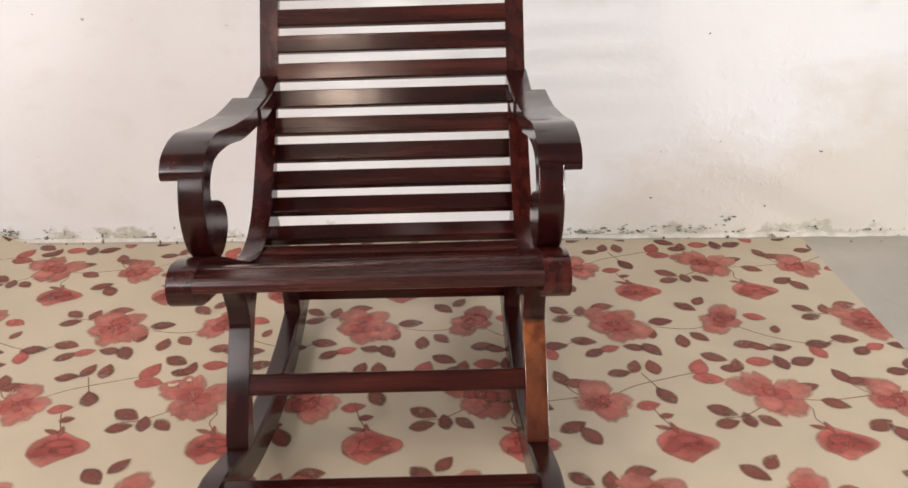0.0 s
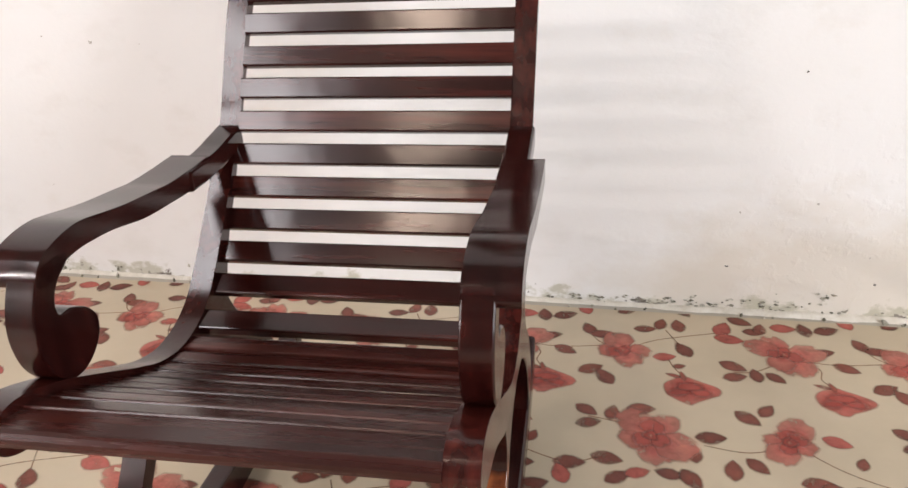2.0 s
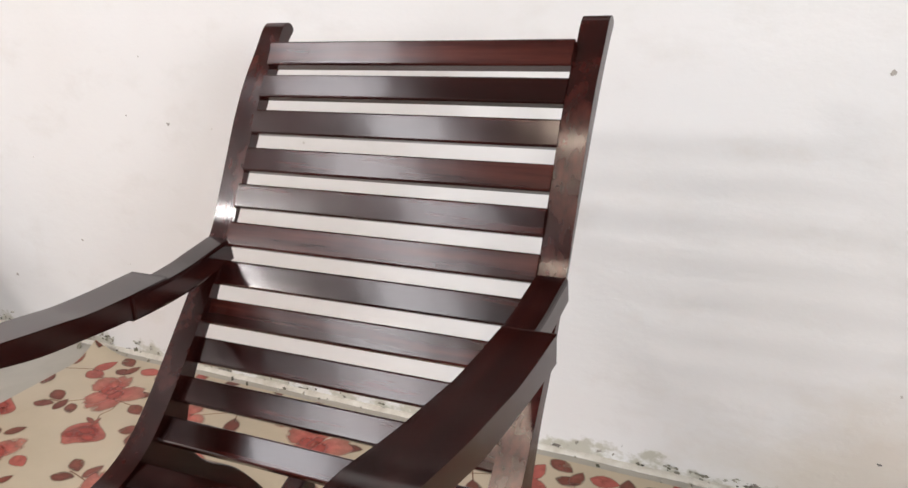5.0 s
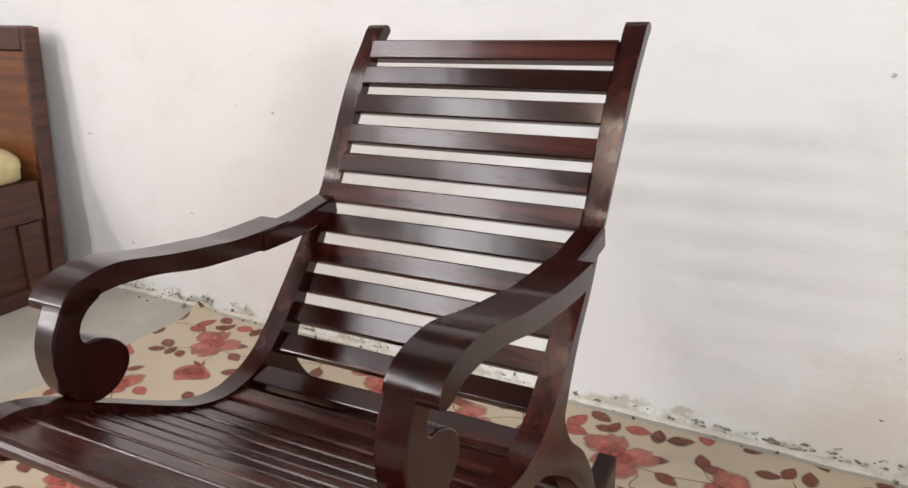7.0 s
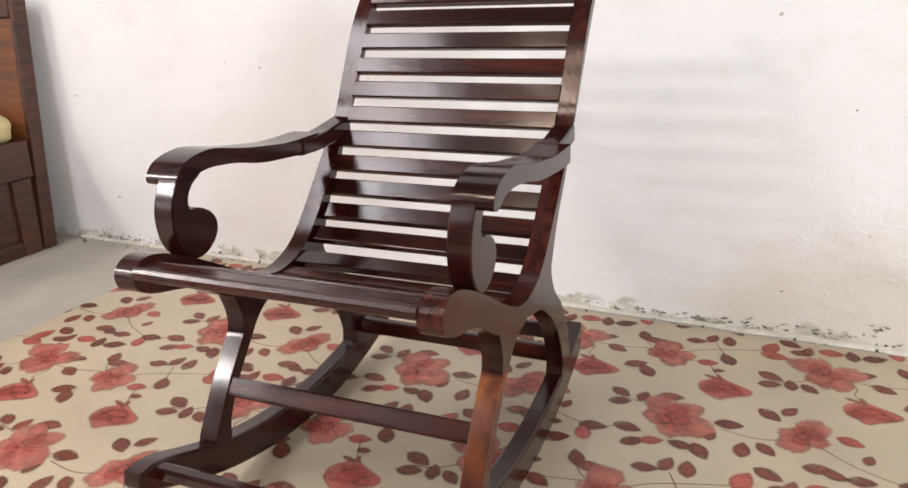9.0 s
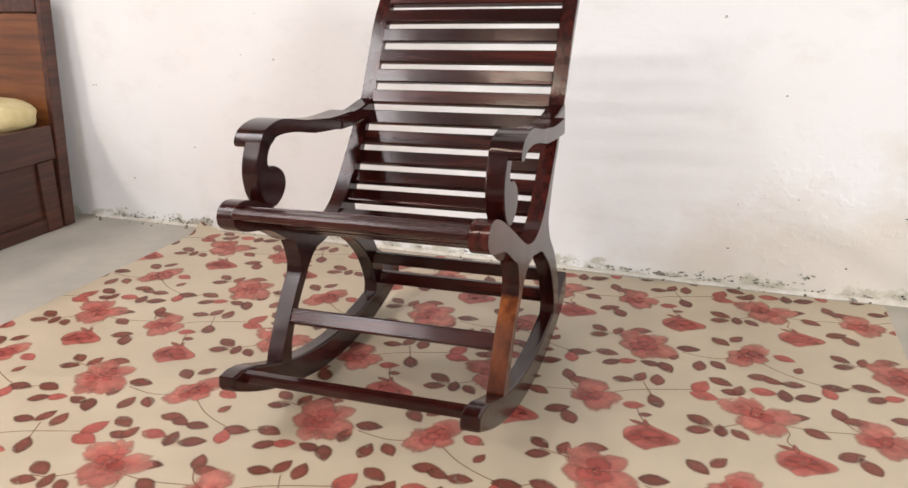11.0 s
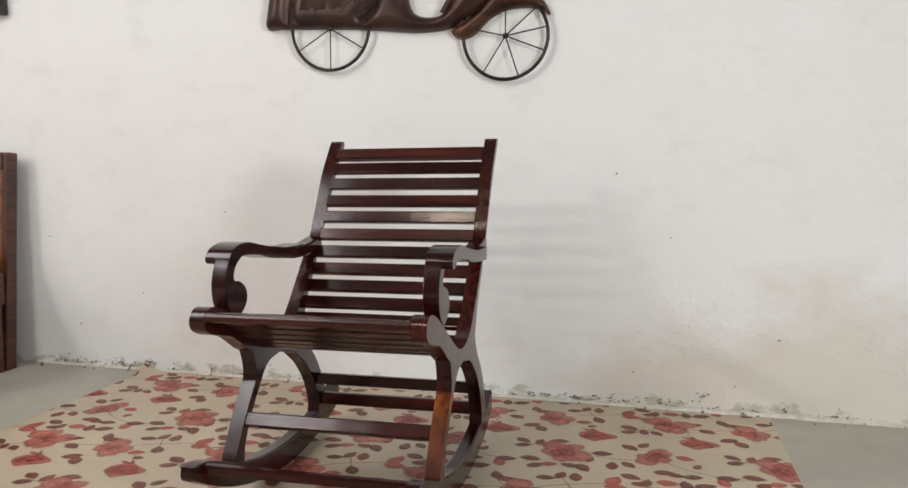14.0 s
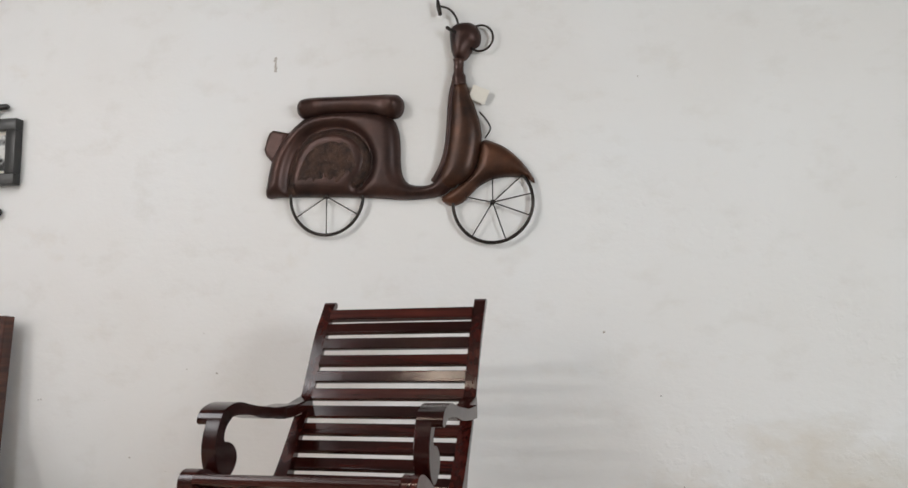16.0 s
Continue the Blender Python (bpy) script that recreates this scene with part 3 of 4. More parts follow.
            p.fan((x + dx, y + dy), q, tone, tone, None, 0.014, 0.8)
        for dx, a in ((-0.030, 160), (-0.010, 100)):
            p.leaf(x + dx, y + 0.5 * tall + 0.004, 0.032, 0.012, a, mixed(LEAF, ROSE, 0.2))

    rose(0.203, -0.187, 0.082, 0.084, 20)
    rose(0.50, -0.505, 0.092, 0.090, 50)
    rose(0.452, -0.213, 0.058, 0.074, 10, 4)
    rose(0.157, -0.49, 0.066, 0.074, 80, 4)
    bud(0.585, -0.346, 0.088)
    bud(0.287, -0.346, 0.084)
    return p


def printed_pattern():
    src = one_repeat()
    out = bmesh.new()
    tint = out.verts.layers.float_color.new("pigment")
    for row in range(-1, 5):
        for col in range(-4, 3):
            ox, oy = col * TILE_X - SLIP * row, -row * TILE_Y
            fresh = {}
            for v in src.bm.verts:
                w = out.verts.new((v.co.x + ox, v.co.y + oy, v.co.z))
                w[tint] = v[src.tint]
                fresh[v] = w
            for f in src.bm.faces:
                out.faces.new([fresh[v] for v in f.verts])
    src.bm.free()
    for co, no in (((MX0 + 0.002, 0, 0), (-1, 0, 0)), ((MX1 - 0.002, 0, 0), (1, 0, 0)), ((0, MY0 + 0.002, 0), (0, -1, 0)), ((0, MY1 - 0.002, 0), (0, 1, 0))):
        bmesh.ops.bisect_plane(out, geom=list(out.verts) + list(out.edges) + list(out.faces), plane_co=co, plane_no=no, clear_outer=True)
    for v in out.verts:
        v.co.z += mat_rise(v.co.x, v.co.y) + 0.0007
    for f in out.faces:
        f.normal_update()
        if f.normal.z < 0:
            f.normal_flip()
    return out


def flat_part(name, bm, mat, parent, label="", kind=""):
    me = bpy.data.meshes.new(name)
    bm.to_mesh(me)
    bm.free()
    me.materials.append(mat)
    ob = new(name, me)
    ob.parent = parent
    ob.matrix_parent_inverse = Matrix.Translation(-parent.location)
    return tagged(ob, label, kind=kind)


flat_part("floral_print", printed_pattern(), INK, mat_thing, "red roses, buds and brown leaves printed on vinyl", "stuff")

# ---- rocking chair ----
chair = thing("rocking_chair", (0, -0.78, 0.0), "dark rosewood rocking chair with slatted back and scrolled arms", "rocking chair")
IN, OUT = 0.2318, 0.268

# the seating line that the slats follow, from the top of the back to the front of the seat
SEAT_LINE = spline([(-0.382, 0.876), (-0.411, 0.829), (-0.443, 0.780), (-0.469, 0.731), (-0.499, 0.683), (-0.525, 0.634), (-0.555, 0.584), (-0.588, 0.536),
                    (-0.624, 0.490), (-0.662, 0.447), (-0.705, 0.408), (-0.754, 0.379), (-0.815, 0.365), (-0.880, 0.372), (-0.945, 0.396), (-1.000, 0.423),
                    (-1.055, 0.453), (-1.105, 0.479), (-1.148, 0.497), (-1.180, 0.503)], 10)


def along(s):
    """The point and the way of the seating line, s metres from its top."""
    for a, b in zip(SEAT_LINE, SEAT_LINE[1:]):
        d = (b - a).length
        if s <= d:
            return a + (b - a) * (s / d), (b - a).normalized()
        s -= d
    return SEAT_LINE[-1], (SEAT_LINE[-1] - SEAT_LINE[-2]).normalized()


shake = random.Random(4)


def slat(s, width, thick=0.017, sink=0.0, end=IN, bev=0.0028, wry=2.2):
    """A crosswise slat whose upper edge lies s metres down the line, its face flush with it."""
    p, t = along(s + width / 2)
    t = Matrix.Rotation(radians(shake.uniform(-wry, wry)), 2) @ t
    n = Vector((-t.y, t.x))
    if n.y < 0:
        n = -n
    q = p - n * (thick / 2 + sink)
    c = [q + t * (a * width / 2) + n * (b * thick / 2) for a, b in ((-1, -1), (1, -1), (1, 1), (-1, 1))]
    bm = bmesh.new()
    one = [bm.verts.new((-end, v.x, v.y)) for v in c]
    two = [bm.verts.new((end, v.x, v.y)) for v in c]
    bm.faces.new(one)
    bm.faces.new(two[::-1])
    long_edges = []
    for i in range(4):
        f = bm.faces.new((one[i], two[i], two[(i + 1) % 4], one[(i + 1) % 4]))
        long_edges += [e for e in f.edges if abs(e.verts[0].co.x - e.verts[1].co.x) > 0.1]
    bmesh.ops.bevel(bm, geom=list(set(long_edges)), offset=bev, segments=2, affect="EDGES", profile=0.5)
    across = [e for e in bm.edges if abs(e.verts[0].co.x - e.verts[1].co.x) > 0.1]
    bmesh.ops.subdivide_edges(bm, edges=across, cuts=11)
    twist, bow, off = radians(shake.uniform(-2.0, 2.0)), shake.uniform(-0.0012, 0.0012), shake.uniform(0, 50)
    for v in bm.verts:
        u = v.co.x / end
        a = twist * u + radians(1.1) * noise.noise((u * 2.2, off, 0.0))
        d = Vector((v.co.y, v.co.z)) - q
        d = Matrix.Rotation(a, 2) @ d + n * (bow * (1 - u * u))
        v.co.y, v.co.z = q.x + d.x, q.y + d.y
    return bm


PITCH = 0.0566
part("top_rail", slat(-0.002, 0.037, 0.022), ROSEWOOD_RED, chair)
for k in range(1, 11):
    part("back_slat", slat(0.0505 + PITCH * (k - 1), 0.036), ROSEWOOD_RED if k in (3, 5, 7) else ROSEWOOD, chair)
part("back_slat", slat(0.0505 + PITCH * 10 + 0.010, 0.040), ROSEWOOD, chair)
LOW = 0.0505 + PITCH * 10 + 0.062
for k in range(9):
    part("seat_slat", slat(LOW + 0.0435 * k, 0.035, 0.016, 0.004), ROSEWOOD_SEAT, chair)


part("front_slat", slat(LOW + 0.0435 * 9 - 0.001, 0.060, 0.021, 0.004, IN, 0.008), ROSEWOOD_SEAT, chair, "broad rounded front slat")


def flank(outline, side, inset=0.0, bev=0.003):
    lo, hi = sorted((side * (IN + inset), side * (OUT - inset)))
    return slab(outline, lo, hi, bev=bev)


RAIL = [tuple(v) for v in spline([
    (-0.350, 0.895), (-0.374, 0.866), (-0.412, 0.821), (-0.445, 0.771), (-0.475, 0.716), (-0.505, 0.661), (-0.530, 0.618), (-0.598, 0.540), (-0.650, 0.482), (-0.702, 0.427), (-0.745, 0.391), (-0.792, 0.371),
    (-0.845, 0.366), (-0.900, 0.379), (-0.947, 0.402), (-1.000, 0.432), (-1.040, 0.455), (-1.090, 0.482), (-1.138, 0.503), (-1.170, 0.5105), (-1.190, 0.508), (-1.204, 0.498), (-1.2095, 0.484), (-1.205, 0.468), (-1.190, 0.456), (-1.165, 0.446),
    (-1.125, 0.436), (-1.085, 0.424), (-1.040, 0.398), (-1.000, 0.374), (-0.930, 0.348), (-0.845, 0.334), (-0.770, 0.334), (-0.710, 0.348), (-0.676, 0.376), (-0.656, 0.418), (-0.626, 0.470), (-0.585, 0.523), (-0.549, 0.580),
    (-0.520, 0.620), (-0.478, 0.685), (-0.445, 0.735), (-0.412, 0.783), (-0.375, 0.832), (-0.341, 0.872), (-0.324, 0.889), (-0.334, 0.901)], 6, True)]
FRONT_LEG = [tuple(v) for v in spline([(-1.050, 0.424), (-0.998, 0.385), (-0.976, 0.346), (-0.968, 0.312), (-0.9715, 0.290), (-0.973, 0.287), (-1.004, 0.248), (-1.032, 0.210), (-1.058, 0.168), (-1.084, 0.115), (-1.042, 0.105),
                                       (-1.034, 0.145), (-1.005, 0.200), (-0.974, 0.242), (-0.950, 0.270), (-0.926, 0.299), (-0.890, 0.322), (-0.832, 0.331), (-0.81, 0.360), (-0.91, 0.378)], 4, True)]
BACK_LEG = [tuple(v) for v in spline([(-0.720, 0.395), (-0.676, 0.388), (-0.674, 0.358), (-0.645, 0.310), (-0.592, 0.264), (-0.553, 0.214), (-0.526, 0.170), (-0.505, 0.110), (-0.515, 0.070),
                                      (-0.565, 0.075), (-0.564, 0.108), (-0.578, 0.148), (-0.608, 0.200), (-0.656, 0.250), (-0.694, 0.278), (-0.750, 0.311), (-0.832, 0.331), (-0.81, 0.360)], 4, True)]


def flush_boards(outlines):
    """Cut overlapping board outlines so that each later one stops at the edge of those before it."""
    pts, faces = [], []
    for o in outlines:
        if sum(a[0] * b[1] - b[0] * a[1] for a, b in zip(o, o[1:] + o[:1])) < 0:
            o = o[::-1]
        faces.append(list(range(len(pts), len(pts) + len(o))))
        pts += [Vector(q) for q in o]
    verts, _, tris, _, _, owners = geometry.delaunay_2d_cdt(pts, [], faces, 1, 1e-5)
    out, sides = [], []
    for k in range(len(outlines)):
        count = Counter()
        for tri, own in zip(tris, owners):
            if own and min(own) == k:
                for a, b in zip(tri, tri[1:] + tri[:1]):
                    count[(a, b)] += 1
        rim = {a: b for a, b in count if (b, a) not in count}
        best = []
        while rim:
            a = next(iter(rim))
            loop = []
            while a in rim:
                loop.append(a)
                a = rim.pop(a)
            if len(loop) > len(best):
                best = loop
        sides.append(best)
        spaced = []
        for a in best:
            if not spaced or (verts[a] - spaced[-1]).length > 0.003:
                spaced.append(verts[a])
        out.append([tuple(q) for q in spaced])
    seen = Counter(frozenset(e) for loop in sides for e in zip(loop, loop[1:] + loop[:1]))
    joints = [(tuple(verts[a]), tuple(verts[b])) for a, b in (tuple(e) for e, n in seen.items() if n > 1)]
    return out, joints


def rocker_outline():
    """A sledge curve, its front end rounded off to a blunt nose."""
    low, high = [], []
    for i in range(33):
        y = -0.392 + (-1.258 + 0.392) * i / 32
        d = y + 0.745
        z = 1.0 - math.sqrt(1.0 - d * d)
        depth = 0.066 - 0.004 * min(1, max(0, (-0.8 - y) / 0.3))
        nose = max(0.0, (-1.150 - y) / 0.108)
        low.append((y, z))
        high.append((y, z + depth * (1 - 0.50 * nose ** 2.8)))
    return low + [(-1.2625, low[-1][1] + 0.008), (-1.262, low[-1][1] + 0.017)] + high[::-1]


ROCKER = rocker_outline()
(RAIL, FRONT_LEG, BACK_LEG), JOINTS = flush_boards((RAIL, FRONT_LEG, BACK_LEG))
for side in (-1, 1):
    board = sorted((side * 0.2312, side * 0.2682))
    part("side_rail", slab(RAIL, *board, bev=0.0032, plain=JOINTS), ROSEWOOD_RAIL, chair)
    part("front_leg", slab(FRONT_LEG, *board, bev=0.003, plain=JOINTS), SAPWOOD_GLINT if side > 0 else ROSEWOOD_UP, chair, "leg with a streak of pale amber sapwood and a painted glint" if side > 0 else "")
    part("back_leg", slab(BACK_LEG, *board, bev=0.003, plain=JOINTS), ROSEWOOD_UP, chair)
    part("rocker", flank(ROCKER, side, -0.0012, 0.005), ROSEWOOD_UP, chair)
    scroll = [tuple(v) for v in spline([(-1.076, 0.622), (-1.091, 0.600), (-1.103, 0.576), (-1.109, 0.552), (-1.108, 0.527), (-1.101, 0.502), (-1.085, 0.480), (-1.058, 0.467), (-1.030, 0.473), (-1.009, 0.490), (-1.002, 0.508),
                                        (-1.006, 0.525), (-1.020, 0.540), (-1.043, 0.551), (-1.061, 0.553), (-1.067, 0.563), (-1.063, 0.579), (-1.050, 0.594), (-1.030, 0.606), (-1.030, 0.620)], 5, True)]
    part("arm_support", slab(scroll, *sorted((side * 0.233, side * 0.270)), bev=0.0025, seg=2), ROSEWOOD_UP, chair)


def armrest(side):
    """A broad S-curved arm: rolled over at the front, cut back to a neck where it meets the rail."""
    broad = [(-1.086, 0.612), (-1.072, 0.627), (-1.048, 0.636), (-1.020, 0.640), (-0.994, 0.640), (-0.965, 0.635), (-0.930, 0.6275), (-0.888, 0.620), (-0.822, 0.611), (-0.785, 0.606), (-0.727, 0.6035), (-0.664, 0.603), (-0.660, 0.600),
             (-0.660, 0.572), (-0.664, 0.569), (-0.740, 0.573), (-0.785, 0.577), (-0.860, 0.585), (-0.932, 0.601), (-0.976, 0.607), (-1.005, 0.609), (-1.040, 0.606), (-1.062, 0.596), (-1.076, 0.595), (-1.0865, 0.601)]
    neck = [(-0.725, 0.585), (-0.665, 0.5835), (-0.615, 0.586), (-0.580, 0.591), (-0.530, 0.598)]
    bm = bmesh.new()
    for o, inner, outer in (([tuple(v) for v in spline(broad, 4, True)], 0.233, 0.295), (ribbon(neck, [0.033] * len(neck), 5), 0.2295, 0.272)):
        piece = slab(o, *sorted((side * inner, side * outer)), bev=0.004, seg=2)
        me = bpy.data.meshes.new("tmp")
        piece.to_mesh(me)
        piece.free()
        bm.from_mesh(me)
        bpy.data.meshes.remove(me)
    return bm


for side in (-1, 1):
    part("armrest", armrest(side), ROSEWOOD_LONG, chair)
stretcher = box(-0.236, 0.236, -0.010, 0.010, -0.018, 0.018, 0.004)
bmesh.ops.transform(stretcher, matrix=pose(0, -1.020, 0.204, -34), verts=stretcher.verts)
part("front_stretcher", stretcher, ROSEWOOD_RED, chair)
part("rear_stretcher", box(-0.236, 0.236, -0.585, -0.567, 0.172, 0.205, 0.004), ROSEWOOD, chair)
part("rear_stretcher", box(-0.236, 0.236, -0.550, -0.530, 0.100, 0.137, 0.004), ROSEWOOD, chair)
part("rocker_bar", box(-0.236, 0.236, -1.232, -1.208, 0.146, 0.168, 0.005), ROSEWOOD, chair)

# the chair stands turned a little, and its frame is slightly out of true
for piece in chair.children:
    for v in piece.data.vertices:
        v.co.z *= 1 + 0.02 * v.co.x
chair.matrix_basis = pose(0, -0.47, 0, 0, 0, 1.25) @ pose(0, 0.47, 0) @ pose(0, -0.78, 0)

# ---- bed with its headboard to the wall ----
bed = thing("bed", (-2.45, -1.1, -0.003), "brown sheesham wood box bed with a plain panelled headboard", "bed")
BX = -1.742


def leaning(bm):
    """The headboard leans back a little towards the wall."""
    for v in bm.verts:
        v.co.y += 0.07 * (v.co.z - 0.86)
    return bm


part("headboard", leaning(box(-3.2, BX - 0.024, -0.098, -0.052, -0.003, 0.79, 0.003)), BED_WOOD, bed)
part("headboard_cap", leaning(box(-3.2, BX - 0.024, -0.104, -0.048, 0.793, 0.865, 0.005)), BED_DARK, bed)
part("headboard_edge", leaning(box(BX - 0.022, BX + 0.002, -0.102, -0.050, -0.003, 0.862, 0.005)), BED_DARK, bed)
part("side_board", box(-1.79, BX, -2.1, -0.150, 0.265, 0.392, 0.004), BED_DARK, bed)
part("side_panel", box(-1.79, BX - 0.014, -2.1, -0.152, 0.02, 0.263, 0.003), BED_DARK, bed)
for y in (-0.215, -0.83, -1.45, -2.05):
    part("stile", box(-1.785, BX, y - 0.025, y + 0.045, -0.003, 0.263, 0.003), BED_DARK, bed)
part("bottom_rail", box(-1.785, BX - 0.004, -2.1, -0.17, -0.003, 0.05, 0.003), BED_DARK, bed)
part("bed_deck", box(-3.2, -1.793, -2.1, -0.155, 0.26, 0.375, 0.004), BED_WOOD, bed)


def cushion(x0, x1, y0, y1, z0, z1):
    bm = bmesh.new()
    bmesh.ops.create_cube(bm, size=1)
    bmesh.ops.subdivide_edges(bm, edges=bm.edges[:], cuts=9, use_grid_fill=True)
    for v in bm.verts:
        c = Vector((v.co.x * 2, v.co.y * 2, v.co.z * 2))
        k = (abs(c.x) ** 5 + abs(c.y) ** 4 + abs(c.z) ** 4) ** -0.25 if c.length else 1
        c *= k * (1 + 0.03 * noise.noise(c * 2.3))
        v.co = Vector(((x0 + x1) / 2 + c.x * (x1 - x0) / 2, (y0 + y1) / 2 + c.y * (y1 - y0) / 2, (z0 + z1) / 2 + c.z * (z1 - z0) / 2))
    return bm


single("bolster", cushion(-2.55, -1.755, -0.345, -0.138, 0.375, 0.495), YELLOW_CLOTH, "yellow cotton bolster lying against the headboard", "bolster")

# ---- scooter on the wall ----
scooter = thing("scooter_wall_art", (-0.13, -0.02, 1.5), "bronzed sheet metal scooter relief hanging on the wall", "wall art")


def pressed(outline, back, front, bulge, roll, steps=4, extra=None, step=0.009):
    """Sheet metal pressed into a shallow hollow shape: its edge is rolled back over the width roll, and extra(x, z) adds relief of its own."""
    o = [Vector(v) for v in (spline(outline, steps, True) if steps else outline)]
    n = len(o)
    inner = []
    x0, x1 = min(v.x for v in o), max(v.x for v in o)
    z0, z1 = min(v.y for v in o), max(v.y for v in o)

    def rim(p):
        return min((p - geometry.intersect_point_line(p, o[i - 1], o[i])[0].to_2d()).length if 0 <= geometry.intersect_point_line(p, o[i - 1], o[i])[1] <= 1 else (p - o[i]).length for i in range(n))

    for i in range(int((x1 - x0) / step) + 2):
        for j in range(int((z1 - z0) / step) + 2):
            inner.append(Vector((x0 + step * (i + 0.5 * (j % 2)), z0 + step * j * 0.9)))
    points, _, faces, *_ = geometry.delaunay_2d_cdt(o + inner, [(i, (i + 1) % n) for i in range(n)], [], 1, 1e-5)
    bm = bmesh.new()
    top = []
    for p in points:
        k = min(1.0, rim(p) / roll)
        y = front - bulge * math.sqrt(1 - (1 - k) ** 2) - (extra(p.x, p.y) * min(1.0, k * 2) if extra else 0.0)
        top.append(bm.verts.new((p.x, y, p.y)))
    for f in faces:
        bm.faces.new([top[i] for i in f])
    edges = [e for e in bm.edges if e.is_boundary]
    low = {}
    for e in edges:
        for v in e.verts:
            if v not in low:
                low[v] = bm.verts.new((v.co.x, back, v.co.z))
    for e in edges:
        u, v = e.verts
        bm.faces.new((u, v, low[v], low[u]))
    bmesh.ops.recalc_face_normals(bm, faces=bm.faces[:])
    return bm


def near(points, x, z):
    """Distance from (x, z) to a line of points."""
    p = Vector((x, z))
    best = 9.0
    for a, b in zip(points, points[1:]):
        q, f = geometry.intersect_point_line(p, Vector(a), Vector(b))
        best = min(best, (p - (q.to_2d() if 0 <= f <= 1 else Vector(a if f < 0 else b))).length)
    return best


def wheel(name, cx, cz, r, angles):
    w = part(name, tube([(cx + r * math.cos(a), -0.024, cz + r * math.sin(a)) for a in (2 * math.pi * i / 48 for i in range(48))], 0.0062, 8, True), IRON, scooter, "thin black iron wheel")
    bm = bmesh.new()
    bmesh.ops.create_icosphere(bm, subdivisions=2, radius=0.010, matrix=Matrix.Translation((cx, -0.024, cz)))
    part("hub", bm, IRON, w)
    for a in angles:
        part("spoke", tube([(cx, -0.024, cz), (cx + r * math.cos(radians(a)), -0.024, cz + r * math.sin(radians(a)))], 0.0024, 6), IRON, w)
    return w


wheel("rear_wheel", -0.405, 1.308, 0.146, (-90, -148, -30, 30, 90, 150))
wheel("front_wheel", 0.232, 1.263, 0.146, (90, 41, 11, -21, -71, -122, 167))

# the groove pressed into the body round its cowl panel
GROOVE = [tuple(v) for v in spline([(-0.560, 1.318), (-0.558, 1.400), (-0.528, 1.488), (-0.470, 1.546), (-0.385, 1.568), (-0.305, 1.552), (-0.250, 1.505), (-0.228, 1.440), (-0.240, 1.382), (-0.278, 1.338)], 4)]


def body_relief(x, z):
    return -0.030 * math.exp(-(near(GROOVE, x, z) / 0.022) ** 2)


part("body_shell", pressed([(-0.655, 1.316), (-0.650, 1.385), (-0.635, 1.453), (-0.607, 1.509), (-0.567, 1.560), (-0.525, 1.600), (-0.465, 1.632), (-0.371, 1.642), (-0.277, 1.636), (-0.208, 1.622), (-0.150, 1.596),
                            (-0.127, 1.550), (-0.120, 1.494), (-0.117, 1.406), (-0.099, 1.357), (-0.059, 1.338), (-0.004, 1.340), (0.029, 1.367), (0.051, 1.409), (0.075, 1.400), (0.085, 1.340), (0.040, 1.297),
                            (-0.048, 1.286), (-0.120, 1.288), (-0.273, 1.302), (-0.459, 1.310), (-0.600, 1.314)], -0.004, -0.012, 0.044, 0.052, 3, body_relief), BRONZED, scooter)


def emboss(x, z):
    """Worked relief, denser towards the wheel."""
    low = min(1.0, max(0.0, (1.46 - z) / 0.10))
    return 0.0042 * low * noise.noise((x * 95, 0.0, z * 60)) + 0.002 * noise.noise((x * 30, 3.0, z * 30))


part("cowl_panel", pressed(GROOVE[::2] + [(-0.330, 1.316), (-0.440, 1.316)], -0.010, -0.027, 0.032, 0.095, 0, emboss, 0.006), HAMMERED, scooter, "embossed dark cowl panel")


def saddle_relief(x, z):
    return sum(0.016 * math.exp(-(((x - cx) / 0.030) ** 2 + ((z - cz) / 0.030) ** 2)) for cx, cz in ((-0.500, 1.655), (-0.142, 1.648)))


part("saddle", pressed([(-0.529, 1.655), (-0.517, 1.683), (-0.479, 1.694), (-0.325, 1.690), (-0.163, 1.686), (-0.122, 1.679), (-0.106, 1.653), (-0.110, 1.620), (-0.128, 1.600), (-0.170, 1.597), (-0.231, 1.617),
                        (-0.325, 1.626), (-0.418, 1.626), (-0.489, 1.611), (-0.520, 1.627)], -0.004, -0.030, 0.026, 0.036, 4, saddle_relief), BRONZED, scooter)
part("tail_light", pressed([(-0.667, 1.503), (-0.661, 1.484), (-0.633, 1.449), (-0.596, 1.462), (-0.566, 1.562), (-0.630, 1.577), (-0.647, 1.568)], -0.004, -0.022, 0.012, 0.014, 0), BRONZED, scooter)
part("leg_shield", pressed([(0.100, 1.725), (0.089, 1.691), (0.080, 1.615), (0.073, 1.527), (0.058, 1.430), (0.035, 1.362), (0.045, 1.323), (0.106, 1.331), (0.160, 1.372), (0.181, 1.435), (0.190, 1.510), (0.186, 1.553),
                            (0.171, 1.609), (0.150, 1.665), (0.128, 1.727)], -0.006, -0.024, 0.038, 0.055, 3), COPPERY, scooter)
